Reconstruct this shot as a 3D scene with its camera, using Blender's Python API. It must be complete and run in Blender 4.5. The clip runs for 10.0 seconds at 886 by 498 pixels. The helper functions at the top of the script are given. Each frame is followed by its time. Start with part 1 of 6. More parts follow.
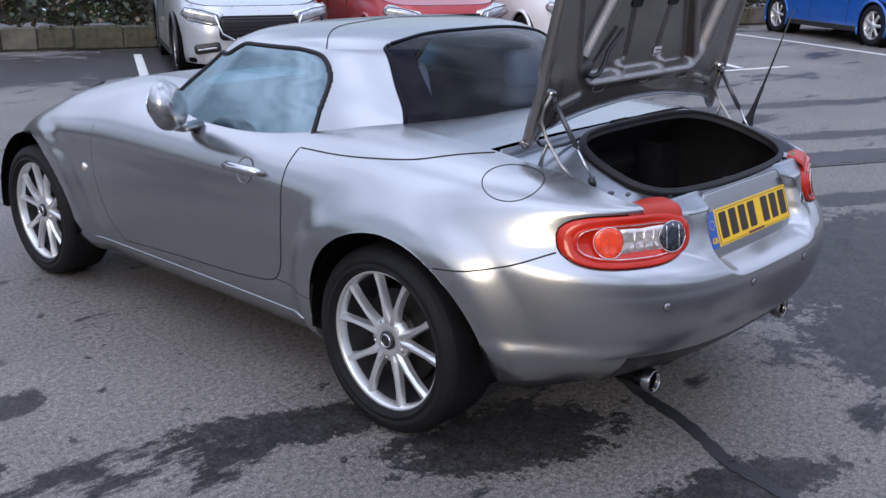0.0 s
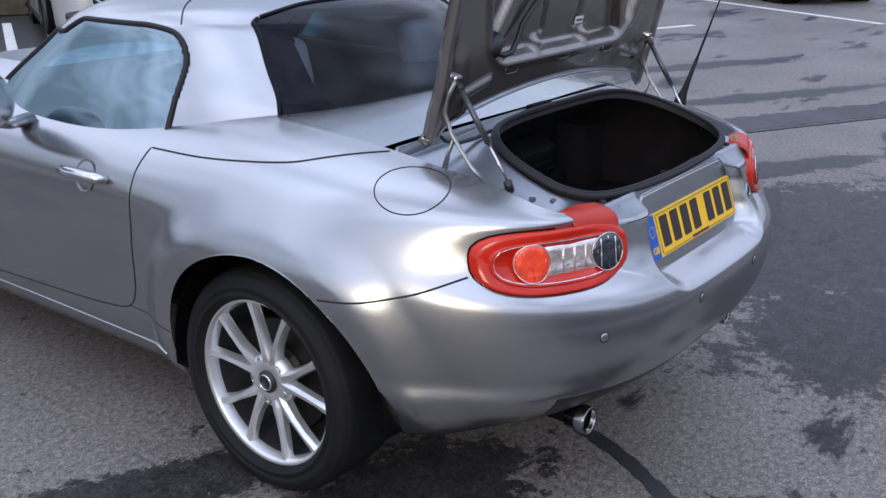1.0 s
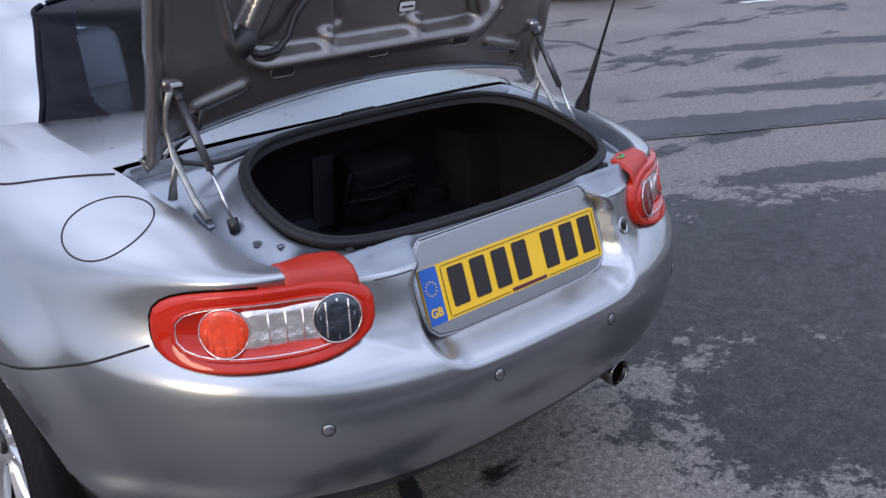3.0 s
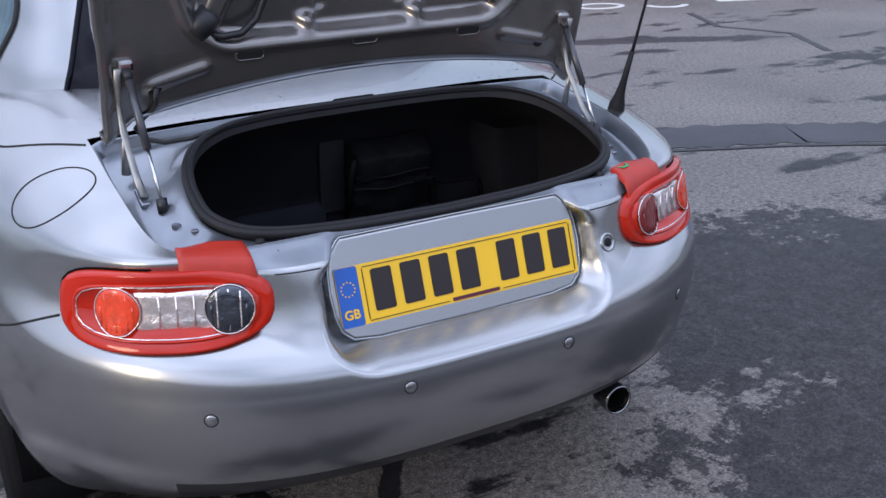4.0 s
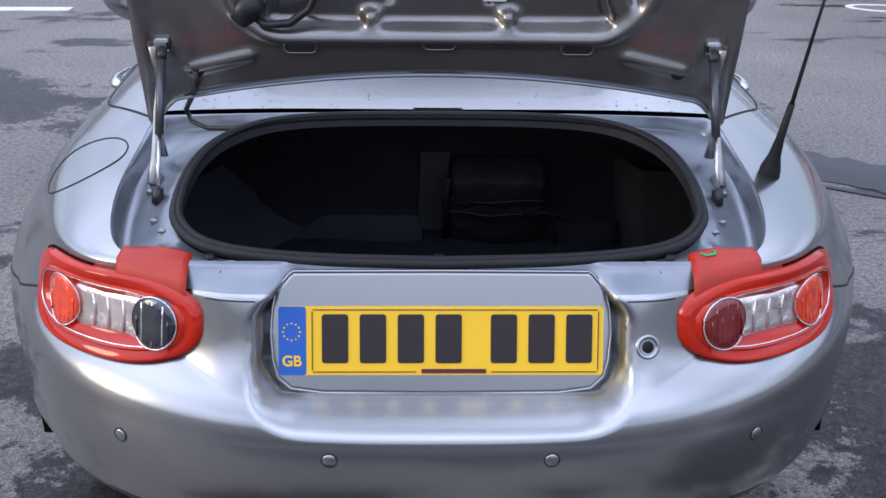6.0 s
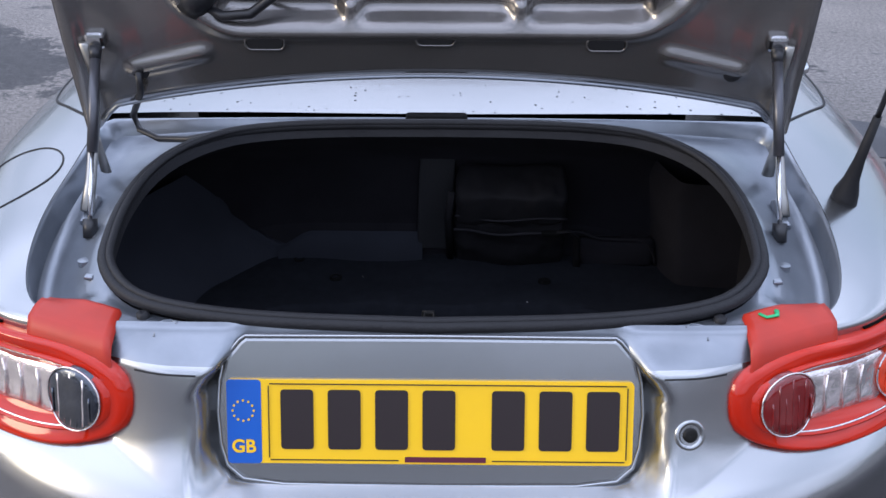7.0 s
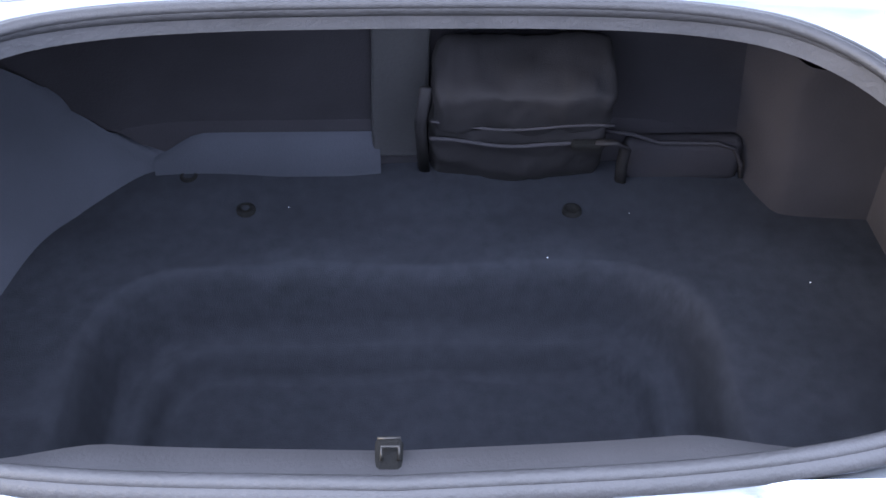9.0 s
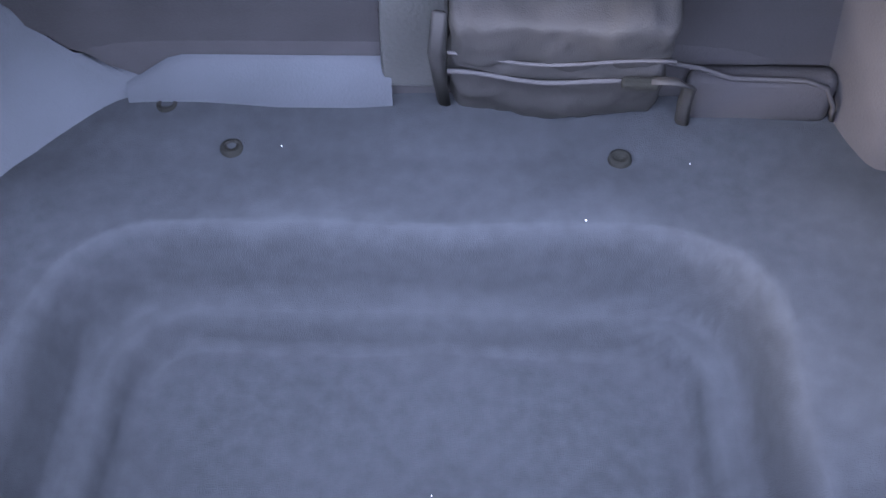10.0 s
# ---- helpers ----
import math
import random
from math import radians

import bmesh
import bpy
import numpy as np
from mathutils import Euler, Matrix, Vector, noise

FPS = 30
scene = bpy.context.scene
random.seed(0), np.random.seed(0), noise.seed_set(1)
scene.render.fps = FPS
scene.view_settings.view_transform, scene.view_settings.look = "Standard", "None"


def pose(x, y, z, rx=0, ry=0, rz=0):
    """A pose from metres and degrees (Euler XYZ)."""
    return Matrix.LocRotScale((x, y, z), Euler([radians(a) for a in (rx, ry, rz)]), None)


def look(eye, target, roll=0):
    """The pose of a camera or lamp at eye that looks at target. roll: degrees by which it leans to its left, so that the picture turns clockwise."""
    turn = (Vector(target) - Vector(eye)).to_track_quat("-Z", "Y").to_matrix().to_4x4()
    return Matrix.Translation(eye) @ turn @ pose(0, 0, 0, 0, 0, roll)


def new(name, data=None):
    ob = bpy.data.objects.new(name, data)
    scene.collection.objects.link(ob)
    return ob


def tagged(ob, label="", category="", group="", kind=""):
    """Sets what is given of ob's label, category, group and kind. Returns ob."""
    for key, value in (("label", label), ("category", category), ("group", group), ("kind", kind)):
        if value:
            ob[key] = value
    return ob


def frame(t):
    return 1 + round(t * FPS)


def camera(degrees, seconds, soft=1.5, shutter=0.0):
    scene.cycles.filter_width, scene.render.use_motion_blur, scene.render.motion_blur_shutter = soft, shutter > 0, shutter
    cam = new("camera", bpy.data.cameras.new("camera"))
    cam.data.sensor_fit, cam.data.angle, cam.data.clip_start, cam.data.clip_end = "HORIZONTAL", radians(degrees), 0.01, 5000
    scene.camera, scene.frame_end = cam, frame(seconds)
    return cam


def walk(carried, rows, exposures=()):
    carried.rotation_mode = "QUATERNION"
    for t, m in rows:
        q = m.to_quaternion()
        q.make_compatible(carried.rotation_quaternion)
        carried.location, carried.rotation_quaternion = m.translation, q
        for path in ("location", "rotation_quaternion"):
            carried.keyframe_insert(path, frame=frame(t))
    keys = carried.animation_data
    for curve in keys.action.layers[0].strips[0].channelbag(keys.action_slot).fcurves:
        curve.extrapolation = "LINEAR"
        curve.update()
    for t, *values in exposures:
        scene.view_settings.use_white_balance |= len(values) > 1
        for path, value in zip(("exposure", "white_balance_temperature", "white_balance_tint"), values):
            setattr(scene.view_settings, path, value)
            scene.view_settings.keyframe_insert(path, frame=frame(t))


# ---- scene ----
cam = camera(48.1, 10.0)
PATH = [
    (0, (-2.849, -2.121, 1.506), (-1.449, -0.818, 0.919), 0.2),
    (0.5, (-2.65, -1.957, 1.484), (-1.227, -0.707, 0.844), 0.2),
    (1, (-2.4, -1.781, 1.486), (-0.901, -0.634, 0.826), -0.1),
    (1.5, (-2.179, -1.769, 1.479), (-0.65, -0.662, 0.818), -0.6),
    (2, (-1.888, -1.86, 1.482), (-0.397, -0.706, 0.815), -0.6),
    (2.5, (-1.654, -1.922, 1.467), (-0.237, -0.693, 0.774), -0.7),
    (4, (-0.854, -2.323, 1.453), (0.01, -0.68, 0.709), -1.3),
    (4.5, (-0.601, -2.326, 1.462), (0.066, -0.606, 0.69), 0.6),
    (5, (-0.361, -2.333, 1.47), (0.034, -0.53, 0.698), 1.0),
    (6.5, (0.022, -2.015, 1.471), (0.015, -0.198, 0.636), 0.4),
    (7, (0.028, -1.816, 1.471), (0.008, -0.031, 0.571), 0.1),
    (7.5, (0.046, -1.604, 1.46), (0.003, 0.142, 0.485), 0.1),
    (8, (0.039, -1.413, 1.444), (-0.001, 0.26, 0.348), 0.1),
    (8.5, (0.019, -1.214, 1.423), (0.057, 0.336, 0.16), 0.1),
    (9, (0.022, -1.089, 1.366), (0.059, 0.369, -0.002), 0.3),
    (9.5, (0.061, -0.963, 1.33), (0.009, 0.397, -0.135), -1.0),
    (10, (0.07, -0.891, 1.296), (-0.021, 0.37, -0.253), -2.2),
]
walk(cam, [(t, look(eye, target, roll)) for t, eye, target, roll in PATH],
     [(0, 0.0), (3.0, 0.0), (5.0, 0.2), (6.5, 0.28), (7.0, 0.38), (7.5, 0.65), (8.0, 1.05), (8.5, 2.2), (9.0, 3.2), (9.5, 4.2), (10, 5.12)])

# ---------------- light ----------------
world = bpy.data.worlds.new("world")
scene.world = world
world.use_nodes = True
wt = world.node_tree
sky = wt.nodes.new("ShaderNodeTexSky")
sky.sky_type = 'NISHITA'
sky.sun_disc = False
sky.sun_elevation, sky.sun_rotation = radians(18), radians(250)
clouds = wt.nodes.new("ShaderNodeTexNoise")
clouds.inputs["Scale"].default_value, clouds.inputs["Detail"].default_value, clouds.inputs["Roughness"].default_value = 2.2, 7, 0.55
where = wt.nodes.new("ShaderNodeTexCoord")
squash = wt.nodes.new("ShaderNodeMapping")
squash.inputs["Scale"].default_value = (1, 1, 2.4)
wt.links.new(where.outputs["Generated"], squash.inputs["Vector"])
wt.links.new(squash.outputs["Vector"], clouds.inputs["Vector"])
cover = wt.nodes.new("ShaderNodeMapRange")
cover.inputs["From Min"].default_value, cover.inputs["From Max"].default_value = 0.40, 0.58
cover.inputs["To Min"].default_value, cover.inputs["To Max"].default_value = 0.35, 1.0
wt.links.new(clouds.outputs["Fac"], cover.inputs["Value"])
veil = wt.nodes.new("ShaderNodeMix")
veil.data_type = 'RGBA'
veil.inputs[7].default_value = (8.0, 8.9, 11.9, 1)
wt.links.new(cover.outputs["Result"], veil.inputs[0])
wt.links.new(sky.outputs[0], veil.inputs[6])
# an overcast sky is brighter overhead than at the horizon
split = wt.nodes.new("ShaderNodeSeparateXYZ")
wt.links.new(where.outputs["Generated"], split.inputs[0])
rise = wt.nodes.new("ShaderNodeMapRange")
rise.inputs["From Min"].default_value, rise.inputs["From Max"].default_value = 0.0, 0.75
rise.inputs["To Min"].default_value, rise.inputs["To Max"].default_value = 0.52, 1.72
wt.links.new(split.outputs["Z"], rise.inputs["Value"])
lift = wt.nodes.new("ShaderNodeVectorMath")
lift.operation = 'SCALE'
wt.links.new(veil.outputs[2], lift.inputs[0])
wt.links.new(rise.outputs["Result"], lift.inputs["Scale"])
wt.links.new(lift.outputs[0], wt.nodes["Background"].inputs[0])
wt.nodes["Background"].inputs[1].default_value = 0.132
sun = new("sun", bpy.data.lights.new("sun", 'SUN'))
sun.data.energy, sun.data.angle, sun.data.color = 0.8, radians(18), (1.0, 0.84, 0.60)
sun.matrix_world = look((-8.0, -2.9, 2.8), (0, 0, 0))


# ---------------- materials ----------------
def material(name, colour, rough=0.5, metal=0.0, coat=0.0, spec=0.5, bump=0.0, scale=60.0, vary=0.0, vscale=6.0, trans=0.0):
    """A principled surface with large stains and fine relief."""
    m = bpy.data.materials.new(name)
    m.use_nodes = True
    t = m.node_tree
    b = t.nodes["Principled BSDF"]
    b.inputs["Base Color"].default_value = (*colour, 1)
    b.inputs["Roughness"].default_value = rough
    b.inputs["Metallic"].default_value = metal
    b.inputs["Coat Weight"].default_value = coat
    b.inputs["Coat Roughness"].default_value = 0.04
    b.inputs["Specular IOR Level"].default_value = spec
    b.inputs["Transmission Weight"].default_value = trans
    co = t.nodes.new("ShaderNodeTexCoord")
    if vary:
        n = t.nodes.new("ShaderNodeTexNoise")
        n.inputs["Scale"].default_value, n.inputs["Detail"].default_value = vscale, 6
        t.links.new(co.outputs["Object"], n.inputs["Vector"])
        r = t.nodes.new("ShaderNodeMapRange")
        r.inputs["From Min"].default_value, r.inputs["From Max"].default_value = 0.3, 0.7
        r.inputs["To Min"].default_value, r.inputs["To Max"].default_value = 1 - vary, 1 + vary
        t.links.new(n.outputs["Fac"], r.inputs["Value"])
        h = t.nodes.new("ShaderNodeHueSaturation")
        h.inputs["Color"].default_value = (*colour, 1)
        t.links.new(r.outputs["Result"], h.inputs["Value"])
        t.links.new(h.outputs["Color"], b.inputs["Base Color"])
        q = t.nodes.new("ShaderNodeMapRange")
        q.inputs["To Min"].default_value, q.inputs["To Max"].default_value = max(rough - 0.12 * vary * 4, 0.02), rough + 0.1 * vary * 4
        t.links.new(n.outputs["Fac"], q.inputs["Value"])
        t.links.new(q.outputs["Result"], b.inputs["Roughness"])
    if bump:
        f = t.nodes.new("ShaderNodeTexNoise")
        f.inputs["Scale"].default_value, f.inputs["Detail"].default_value = scale, 8
        t.links.new(co.outputs["Object"], f.inputs["Vector"])
        k = t.nodes.new("ShaderNodeBump")
        k.inputs["Strength"].default_value, k.inputs["Distance"].default_value = bump, 0.01
        t.links.new(f.outputs["Fac"], k.inputs["Height"])
        t.links.new(k.outputs["Normal"], b.inputs["Normal"])
    return m


# (0.2, -2.7) and (-0.5, -4.8) are added out of view to darken the bumper's reflection
SEEN_AND_ADDED_STAINS = [(-1.02, 0.22, 0.40, 0.13, -32), (-0.62, -0.32, 0.42, 0.22, -25), (-0.35, -1.02, 0.35, 0.12, -25), (-1.60, 1.05, 0.14, 0.10, 0),
          (2.1, -0.45, 1.6, 0.95, -35), (1.7, 0.15, 1.0, 0.22, -28), (3.3, 0.1, 0.9, 0.16, -30), (5.4, 1.05, 1.6, 0.16, -30), (6.6, 2.1, 1.5, 0.18, -28),
          (2.6, -1.3, 1.0, 0.45, -30), (4.4, 4.0, 1.2, 0.14, -25), (4.2, 9.6, 2.6, 1.5, 60), (-3.0, 3.6, 1.6, 0.5, -30), (1.3, -1.1, 0.9, 0.5, -30), (0.2, -2.7, 2.2, 1.1, 0), (-0.5, -4.8, 3.0, 1.3, 10), (1.2, 10.9, 4.5, 1.9, -28), (5.5, 9.3, 3.0, 1.2, -28), (-4.5, 14.0, 4.0, 1.6, -28), (-1.95, 0.72, 0.16, 0.09, -30), (-2.3, 1.7, 0.3, 0.10, -30)]


def asphalt_material():
    m = bpy.data.materials.new("asphalt")
    m.use_nodes = True
    t = m.node_tree
    b = t.nodes["Principled BSDF"]
    co = t.nodes.new("ShaderNodeTexCoord")

    def tex(scale, detail, rough, stretch=(1, 1, 1)):
        mp = t.nodes.new("ShaderNodeMapping")
        mp.inputs["Scale"].default_value = stretch
        t.links.new(co.outputs["Object"], mp.inputs["Vector"])
        n = t.nodes.new("ShaderNodeTexNoise")
        n.inputs["Scale"].default_value, n.inputs["Detail"].default_value, n.inputs["Roughness"].default_value = scale, detail, rough
        t.links.new(mp.outputs["Vector"], n.inputs["Vector"])
        return n.outputs["Fac"]

    def ramp(fac, *stops):
        r = t.nodes.new("ShaderNodeValToRGB")
        e = r.color_ramp.elements
        for i, (p, v) in enumerate(stops):
            x = e[i] if i < 2 else e.new(p)
            x.position, x.color = p, (v, v, v, 1)
        t.links.new(fac, r.inputs["Fac"])
        return r.outputs["Color"]

    def mix(kind, fac, a, c):
        x = t.nodes.new("ShaderNodeMix")
        x.data_type, x.blend_type = 'RGBA', kind
        for sock, val in ((x.inputs[0], fac), (x.inputs[6], a), (x.inputs[7], c)):
            if hasattr(val, "is_linked"):
                t.links.new(val, sock)
            else:
                sock.default_value = val
        return x.outputs[2]

    grain = ramp(tex(150, 5, 0.85), (0.40, 0.34), (0.64, 1.75))
    grain = mix('MULTIPLY', 1.0, grain, ramp(tex(48, 4, 0.75), (0.36, 0.5), (0.66, 1.6)))
    broad = ramp(tex(0.7, 6, 0.6), (0.3, 0.75), (0.7, 1.2))
    wet = ramp(tex(1.15, 9, 0.68, (0.55, 1.5, 1)), (0.565, 0.0), (0.59, 1.0))
    drops = ramp(tex(11, 4, 0.6), (0.65, 0.0), (0.68, 0.9))
    # damp stains with shapes of their own, two added unseen: centre, half-axes, turn
    warp = t.nodes.new("ShaderNodeTexNoise")
    warp.inputs["Scale"].default_value, warp.inputs["Detail"].default_value, warp.inputs["Roughness"].default_value = 3.2, 10, 0.78
    t.links.new(co.outputs["Object"], warp.inputs["Vector"])
    fine = tex(17, 8, 0.8)
    rag = t.nodes.new("ShaderNodeMath")
    rag.operation = 'MULTIPLY_ADD'
    rag.inputs[1].default_value = 0.55
    t.links.new(fine, rag.inputs[0])
    t.links.new(warp.outputs["Fac"], rag.inputs[2])
    patch = mix('LIGHTEN', 1.0, wet, drops)
    for cx, cy, rx, ry, turn in SEEN_AND_ADDED_STAINS:
        mp = t.nodes.new("ShaderNodeMapping")
        mp.vector_type = 'TEXTURE'
        mp.inputs["Location"].default_value, mp.inputs["Rotation"].default_value, mp.inputs["Scale"].default_value = (cx, cy, 0), (0, 0, radians(turn)), (rx, ry, 1)
        t.links.new(co.outputs["Object"], mp.inputs["Vector"])
        ln = t.nodes.new("ShaderNodeVectorMath")
        ln.operation = 'LENGTH'
        t.links.new(mp.outputs["Vector"], ln.inputs[0])
        ad = t.nodes.new("ShaderNodeMath")
        ad.operation = 'MULTIPLY_ADD'
        ad.inputs[1].default_value = 2.6
        t.links.new(rag.outputs[0], ad.inputs[0])
        t.links.new(ln.outputs["Value"], ad.inputs[2])
        sp = t.nodes.new("ShaderNodeMapRange")
        sp.inputs["From Min"].default_value, sp.inputs["From Max"].default_value = 2.89, 2.98
        sp.inputs["To Min"].default_value, sp.inputs["To Max"].default_value = 0.95, 0.0
        t.links.new(ad.outputs[0], sp.inputs["Value"])
        patch = mix('LIGHTEN', 1.0, patch, sp.outputs["Result"])
    dry = mix('MULTIPLY', 1.0, mix('MULTIPLY', 1.0, (0.160, 0.143, 0.129, 1), grain), broad)
    damp = mix('MULTIPLY', 1.0, mix('MULTIPLY', 1.0, (0.030, 0.028, 0.0285, 1), grain), ramp(tex(14, 6, 0.7), (0.35, 0.6), (0.65, 1.6)))
    t.links.new(mix('MIX', patch, dry, damp), b.inputs["Base Color"])
    t.links.new(mix('MIX', patch, (0.62, 0.62, 0.62, 1), (0.38, 0.38, 0.38, 1)), b.inputs["Roughness"])
    sl = t.nodes.new("ShaderNodeMapRange")
    sl.inputs["To Min"].default_value, sl.inputs["To Max"].default_value = 0.45, 0.10
    t.links.new(patch, sl.inputs["Value"])
    t.links.new(sl.outputs["Result"], b.inputs["Specular IOR Level"])
    k = t.nodes.new("ShaderNodeBump")
    k.inputs["Strength"].default_value, k.inputs["Distance"].default_value = 0.35, 0.0025
    t.links.new(tex(260, 4, 0.8), k.inputs["Height"])
    t.links.new(k.outputs["Normal"], b.inputs["Normal"])
    return m


ASPHALT = asphalt_material()
PAINT = material("silver_paint", (0.40, 0.405, 0.41), 0.25, 0.97, coat=0.35, vary=0.03, vscale=3, bump=0.012, scale=900)
# Body silver coloured darker, standing for the shade on boot gutter and rear ledge
SHADED_SILVER = material("shaded_silver", (0.23, 0.25, 0.28), 0.34, 0.75, coat=0.5, vary=0.12, vscale=14, bump=0.03, scale=90)
# Darker warm silver: shade of the lid underside and handle cup put into colour
WARM_SHADED_SILVER = material("warm_shaded_silver", (0.20, 0.188, 0.18), 0.24, 0.75, coat=0.6, vary=0.1, vscale=9, bump=0.03, scale=70)
RUBBER = material("black_rubber", (0.015, 0.015, 0.017), 0.6, spec=0.3, bump=0.15, scale=220, vary=0.15, vscale=20)
# The seal's black rubber again, lightened to paint the light on its inner lip
LIT_RUBBER = material("lit_black_rubber", (0.024, 0.024, 0.027), 0.6, spec=0.3, bump=0.15, scale=220, vary=0.15, vscale=20)
TYRE = material("tyre_rubber", (0.010, 0.010, 0.011), 0.68, spec=0.2, bump=0.25, scale=160, vary=0.25, vscale=14)
BLACK = material("black_plastic", (0.015, 0.015, 0.017), 0.4, bump=0.06, scale=200, vary=0.1)
LINER = material("arch_liner", (0.004, 0.004, 0.004), 0.95, spec=0.1, bump=0.3, scale=90)
GAP = material("panel_gap", (0.006, 0.006, 0.007), 0.7)
ALLOY = material("alloy_rim", (0.70, 0.70, 0.70), 0.36, 0.78, coat=0.3, vary=0.06, vscale=25)
STEEL = material("bright_steel", (0.6, 0.6, 0.61), 0.2, 1.0, vary=0.08, vscale=30)
ZINC = material("zinc_steel", (0.36, 0.35, 0.33), 0.36, 0.9, vary=0.15, vscale=40)
TIP_STEEL = material("exhaust_steel", (0.28, 0.28, 0.29), 0.22, 1.0, vary=0.1, vscale=30)
DARK_STEEL = material("brake_steel", (0.022, 0.021, 0.02), 0.5, 0.8, vary=0.2)
CHROME = material("chrome", (0.75, 0.75, 0.76), 0.08, 1.0)
RED = material("red_lens", (0.50, 0.018, 0.005), 0.07, 0.0, coat=0.1, spec=0.42, vary=0.12, vscale=9)
RED_TAB = material("red_tab", (0.42, 0.022, 0.008), 0.45, coat=0.0, vary=0.08, vscale=30)
DEEP_RED = material("deep_red_lens", (0.17, 0.006, 0.006), 0.1, coat=1.0, vary=0.1, vscale=20)
AMBER = material("orange_red_lens", (0.80, 0.055, 0.012), 0.12, coat=1.0, vary=0.25, vscale=50, bump=0.2, scale=120)
CLEAR = material("clear_reflector", (0.80, 0.72, 0.69), 0.16, 0.75, coat=1.0, vary=0.2, vscale=40, bump=0.25, scale=90)
# Silver reflector of a clear lens, with its dark reflections put into the colour
DARKENED_REFLECTOR = material("darkened_reflector", (0.07, 0.08, 0.10), 0.1, 0.85, coat=1.0, vary=0.3, vscale=30, bump=0.3, scale=70)
YELLOW = material("plate_yellow", (0.88, 0.52, 0.010), 0.35, coat=0.3, vary=0.03)
BLUE_BAND = material("plate_blue", (0.006, 0.096, 0.434), 0.35, coat=0.3)
PLATE_BLACK = material("plate_black", (0.02, 0.012, 0.012), 0.4)
PLATE_RED = material("plate_small_print", (0.10, 0.01, 0.03), 0.4)
GREEN = material("green_mark", (0.02, 0.42, 0.16), 0.5)
WHITE_LABEL = material("white_label", (0.7, 0.7, 0.7), 0.5)
# Boot cloth and trim coloured far below their own tone, holding the boot's shade
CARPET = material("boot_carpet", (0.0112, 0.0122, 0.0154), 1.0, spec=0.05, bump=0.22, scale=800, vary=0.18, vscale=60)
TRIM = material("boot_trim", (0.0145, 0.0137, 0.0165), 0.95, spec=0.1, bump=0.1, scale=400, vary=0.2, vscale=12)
TRIM_GREY = material("boot_trim_grey", (0.022, 0.024, 0.031), 0.9, spec=0.1, bump=0.1, scale=400, vary=0.12, vscale=8)
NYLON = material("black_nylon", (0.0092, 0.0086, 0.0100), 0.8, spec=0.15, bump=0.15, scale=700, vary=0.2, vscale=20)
PIPING = material("grey_piping", (0.017, 0.016, 0.019), 0.8, spec=0.1, bump=0.2, scale=200)
SILL = material("sill_plastic", (0.018, 0.0176, 0.0195), 0.65, spec=0.2, bump=0.1, scale=300, vary=0.12, vscale=12)
FABRIC = material("seat_cloth", (0.03, 0.03, 0.033), 0.9, bump=0.5, scale=200, vary=0.2)
SEAT_SHELL = material("seat_shell", (0.62, 0.68, 0.70), 0.35, vary=0.1)
LINE = material("road_line", (0.62, 0.61, 0.58), 0.7, bump=0.3, scale=120, vary=0.15, vscale=9)


def glass_material(name, tint, ior, shine=(1, 1, 1)):
    """Thin tinted glass: a clear sheet with a mirror gloss."""
    m = bpy.data.materials.new(name)
    m.use_nodes = True
    t = m.node_tree
    t.nodes.remove(t.nodes["Principled BSDF"])
    clear = t.nodes.new("ShaderNodeBsdfTransparent")
    clear.inputs["Color"].default_value = (*tint, 1)
    gloss = t.nodes.new("ShaderNodeBsdfGlossy")
    gloss.inputs["Roughness"].default_value = 0.015
    gloss.inputs["Color"].default_value = (*shine, 1)
    edge = t.nodes.new("ShaderNodeFresnel")
    edge.inputs["IOR"].default_value = ior
    mx = t.nodes.new("ShaderNodeMixShader")
    t.links.new(edge.outputs[0], mx.inputs[0])
    t.links.new(clear.outputs[0], mx.inputs[1])
    t.links.new(gloss.outputs[0], mx.inputs[2])
    t.links.new(mx.outputs[0], t.nodes["Material Output"].inputs["Surface"])
    return m


GLASS = glass_material("side_glass", (0.20, 0.34, 0.38), 3.3, (0.72, 0.93, 1.0))
REAR_GLASS = glass_material("rear_glass", (0.40, 0.42, 0.46), 1.22)
FRIT = material("black_glass", (0.003, 0.003, 0.007), 0.05, spec=0.12)
WATER = material("water_drop", (0.10, 0.11, 0.12), 0.06, spec=0.5)
STRUT = material("strut_grey", (0.10, 0.10, 0.11), 0.35, 0.7, vary=0.1, vscale=40)


# ---------------- mesh helpers ----------------
def link(name, me, mat, parent=None, label="", smooth=True):
    me.materials.append(mat)
    if smooth:
        me.shade_smooth()
    ob = new(name, me)
    ob.parent = parent
    return tagged(ob, label)


def part(name, bm, mat, parent=None, label="", smooth=False):
    me = bpy.data.meshes.new(name)
    bmesh.ops.recalc_face_normals(bm, faces=bm.faces)
    bm.to_mesh(me)
    bm.free()
    return link(name, me, mat, parent, label, smooth)


def raw(name, verts, faces, mat, parent=None, label="", smooth=True):
    me = bpy.data.meshes.new(name)
    me.from_pydata([tuple(v) for v in verts], [], [tuple(f) for f in faces])
    bm = bmesh.new()
    bm.from_mesh(me)
    bmesh.ops.remove_doubles(bm, verts=bm.verts, dist=1e-5)
    bmesh.ops.recalc_face_normals(bm, faces=bm.faces)
    bm.to_mesh(me)
    bm.free()
    return link(name, me, mat, parent, label, smooth)


def thing(name, label, category, group="", at=(0, 0, 0), kind=""):
    ob = new(name)
    ob.location = at
    return tagged(ob, label, category, group, kind)


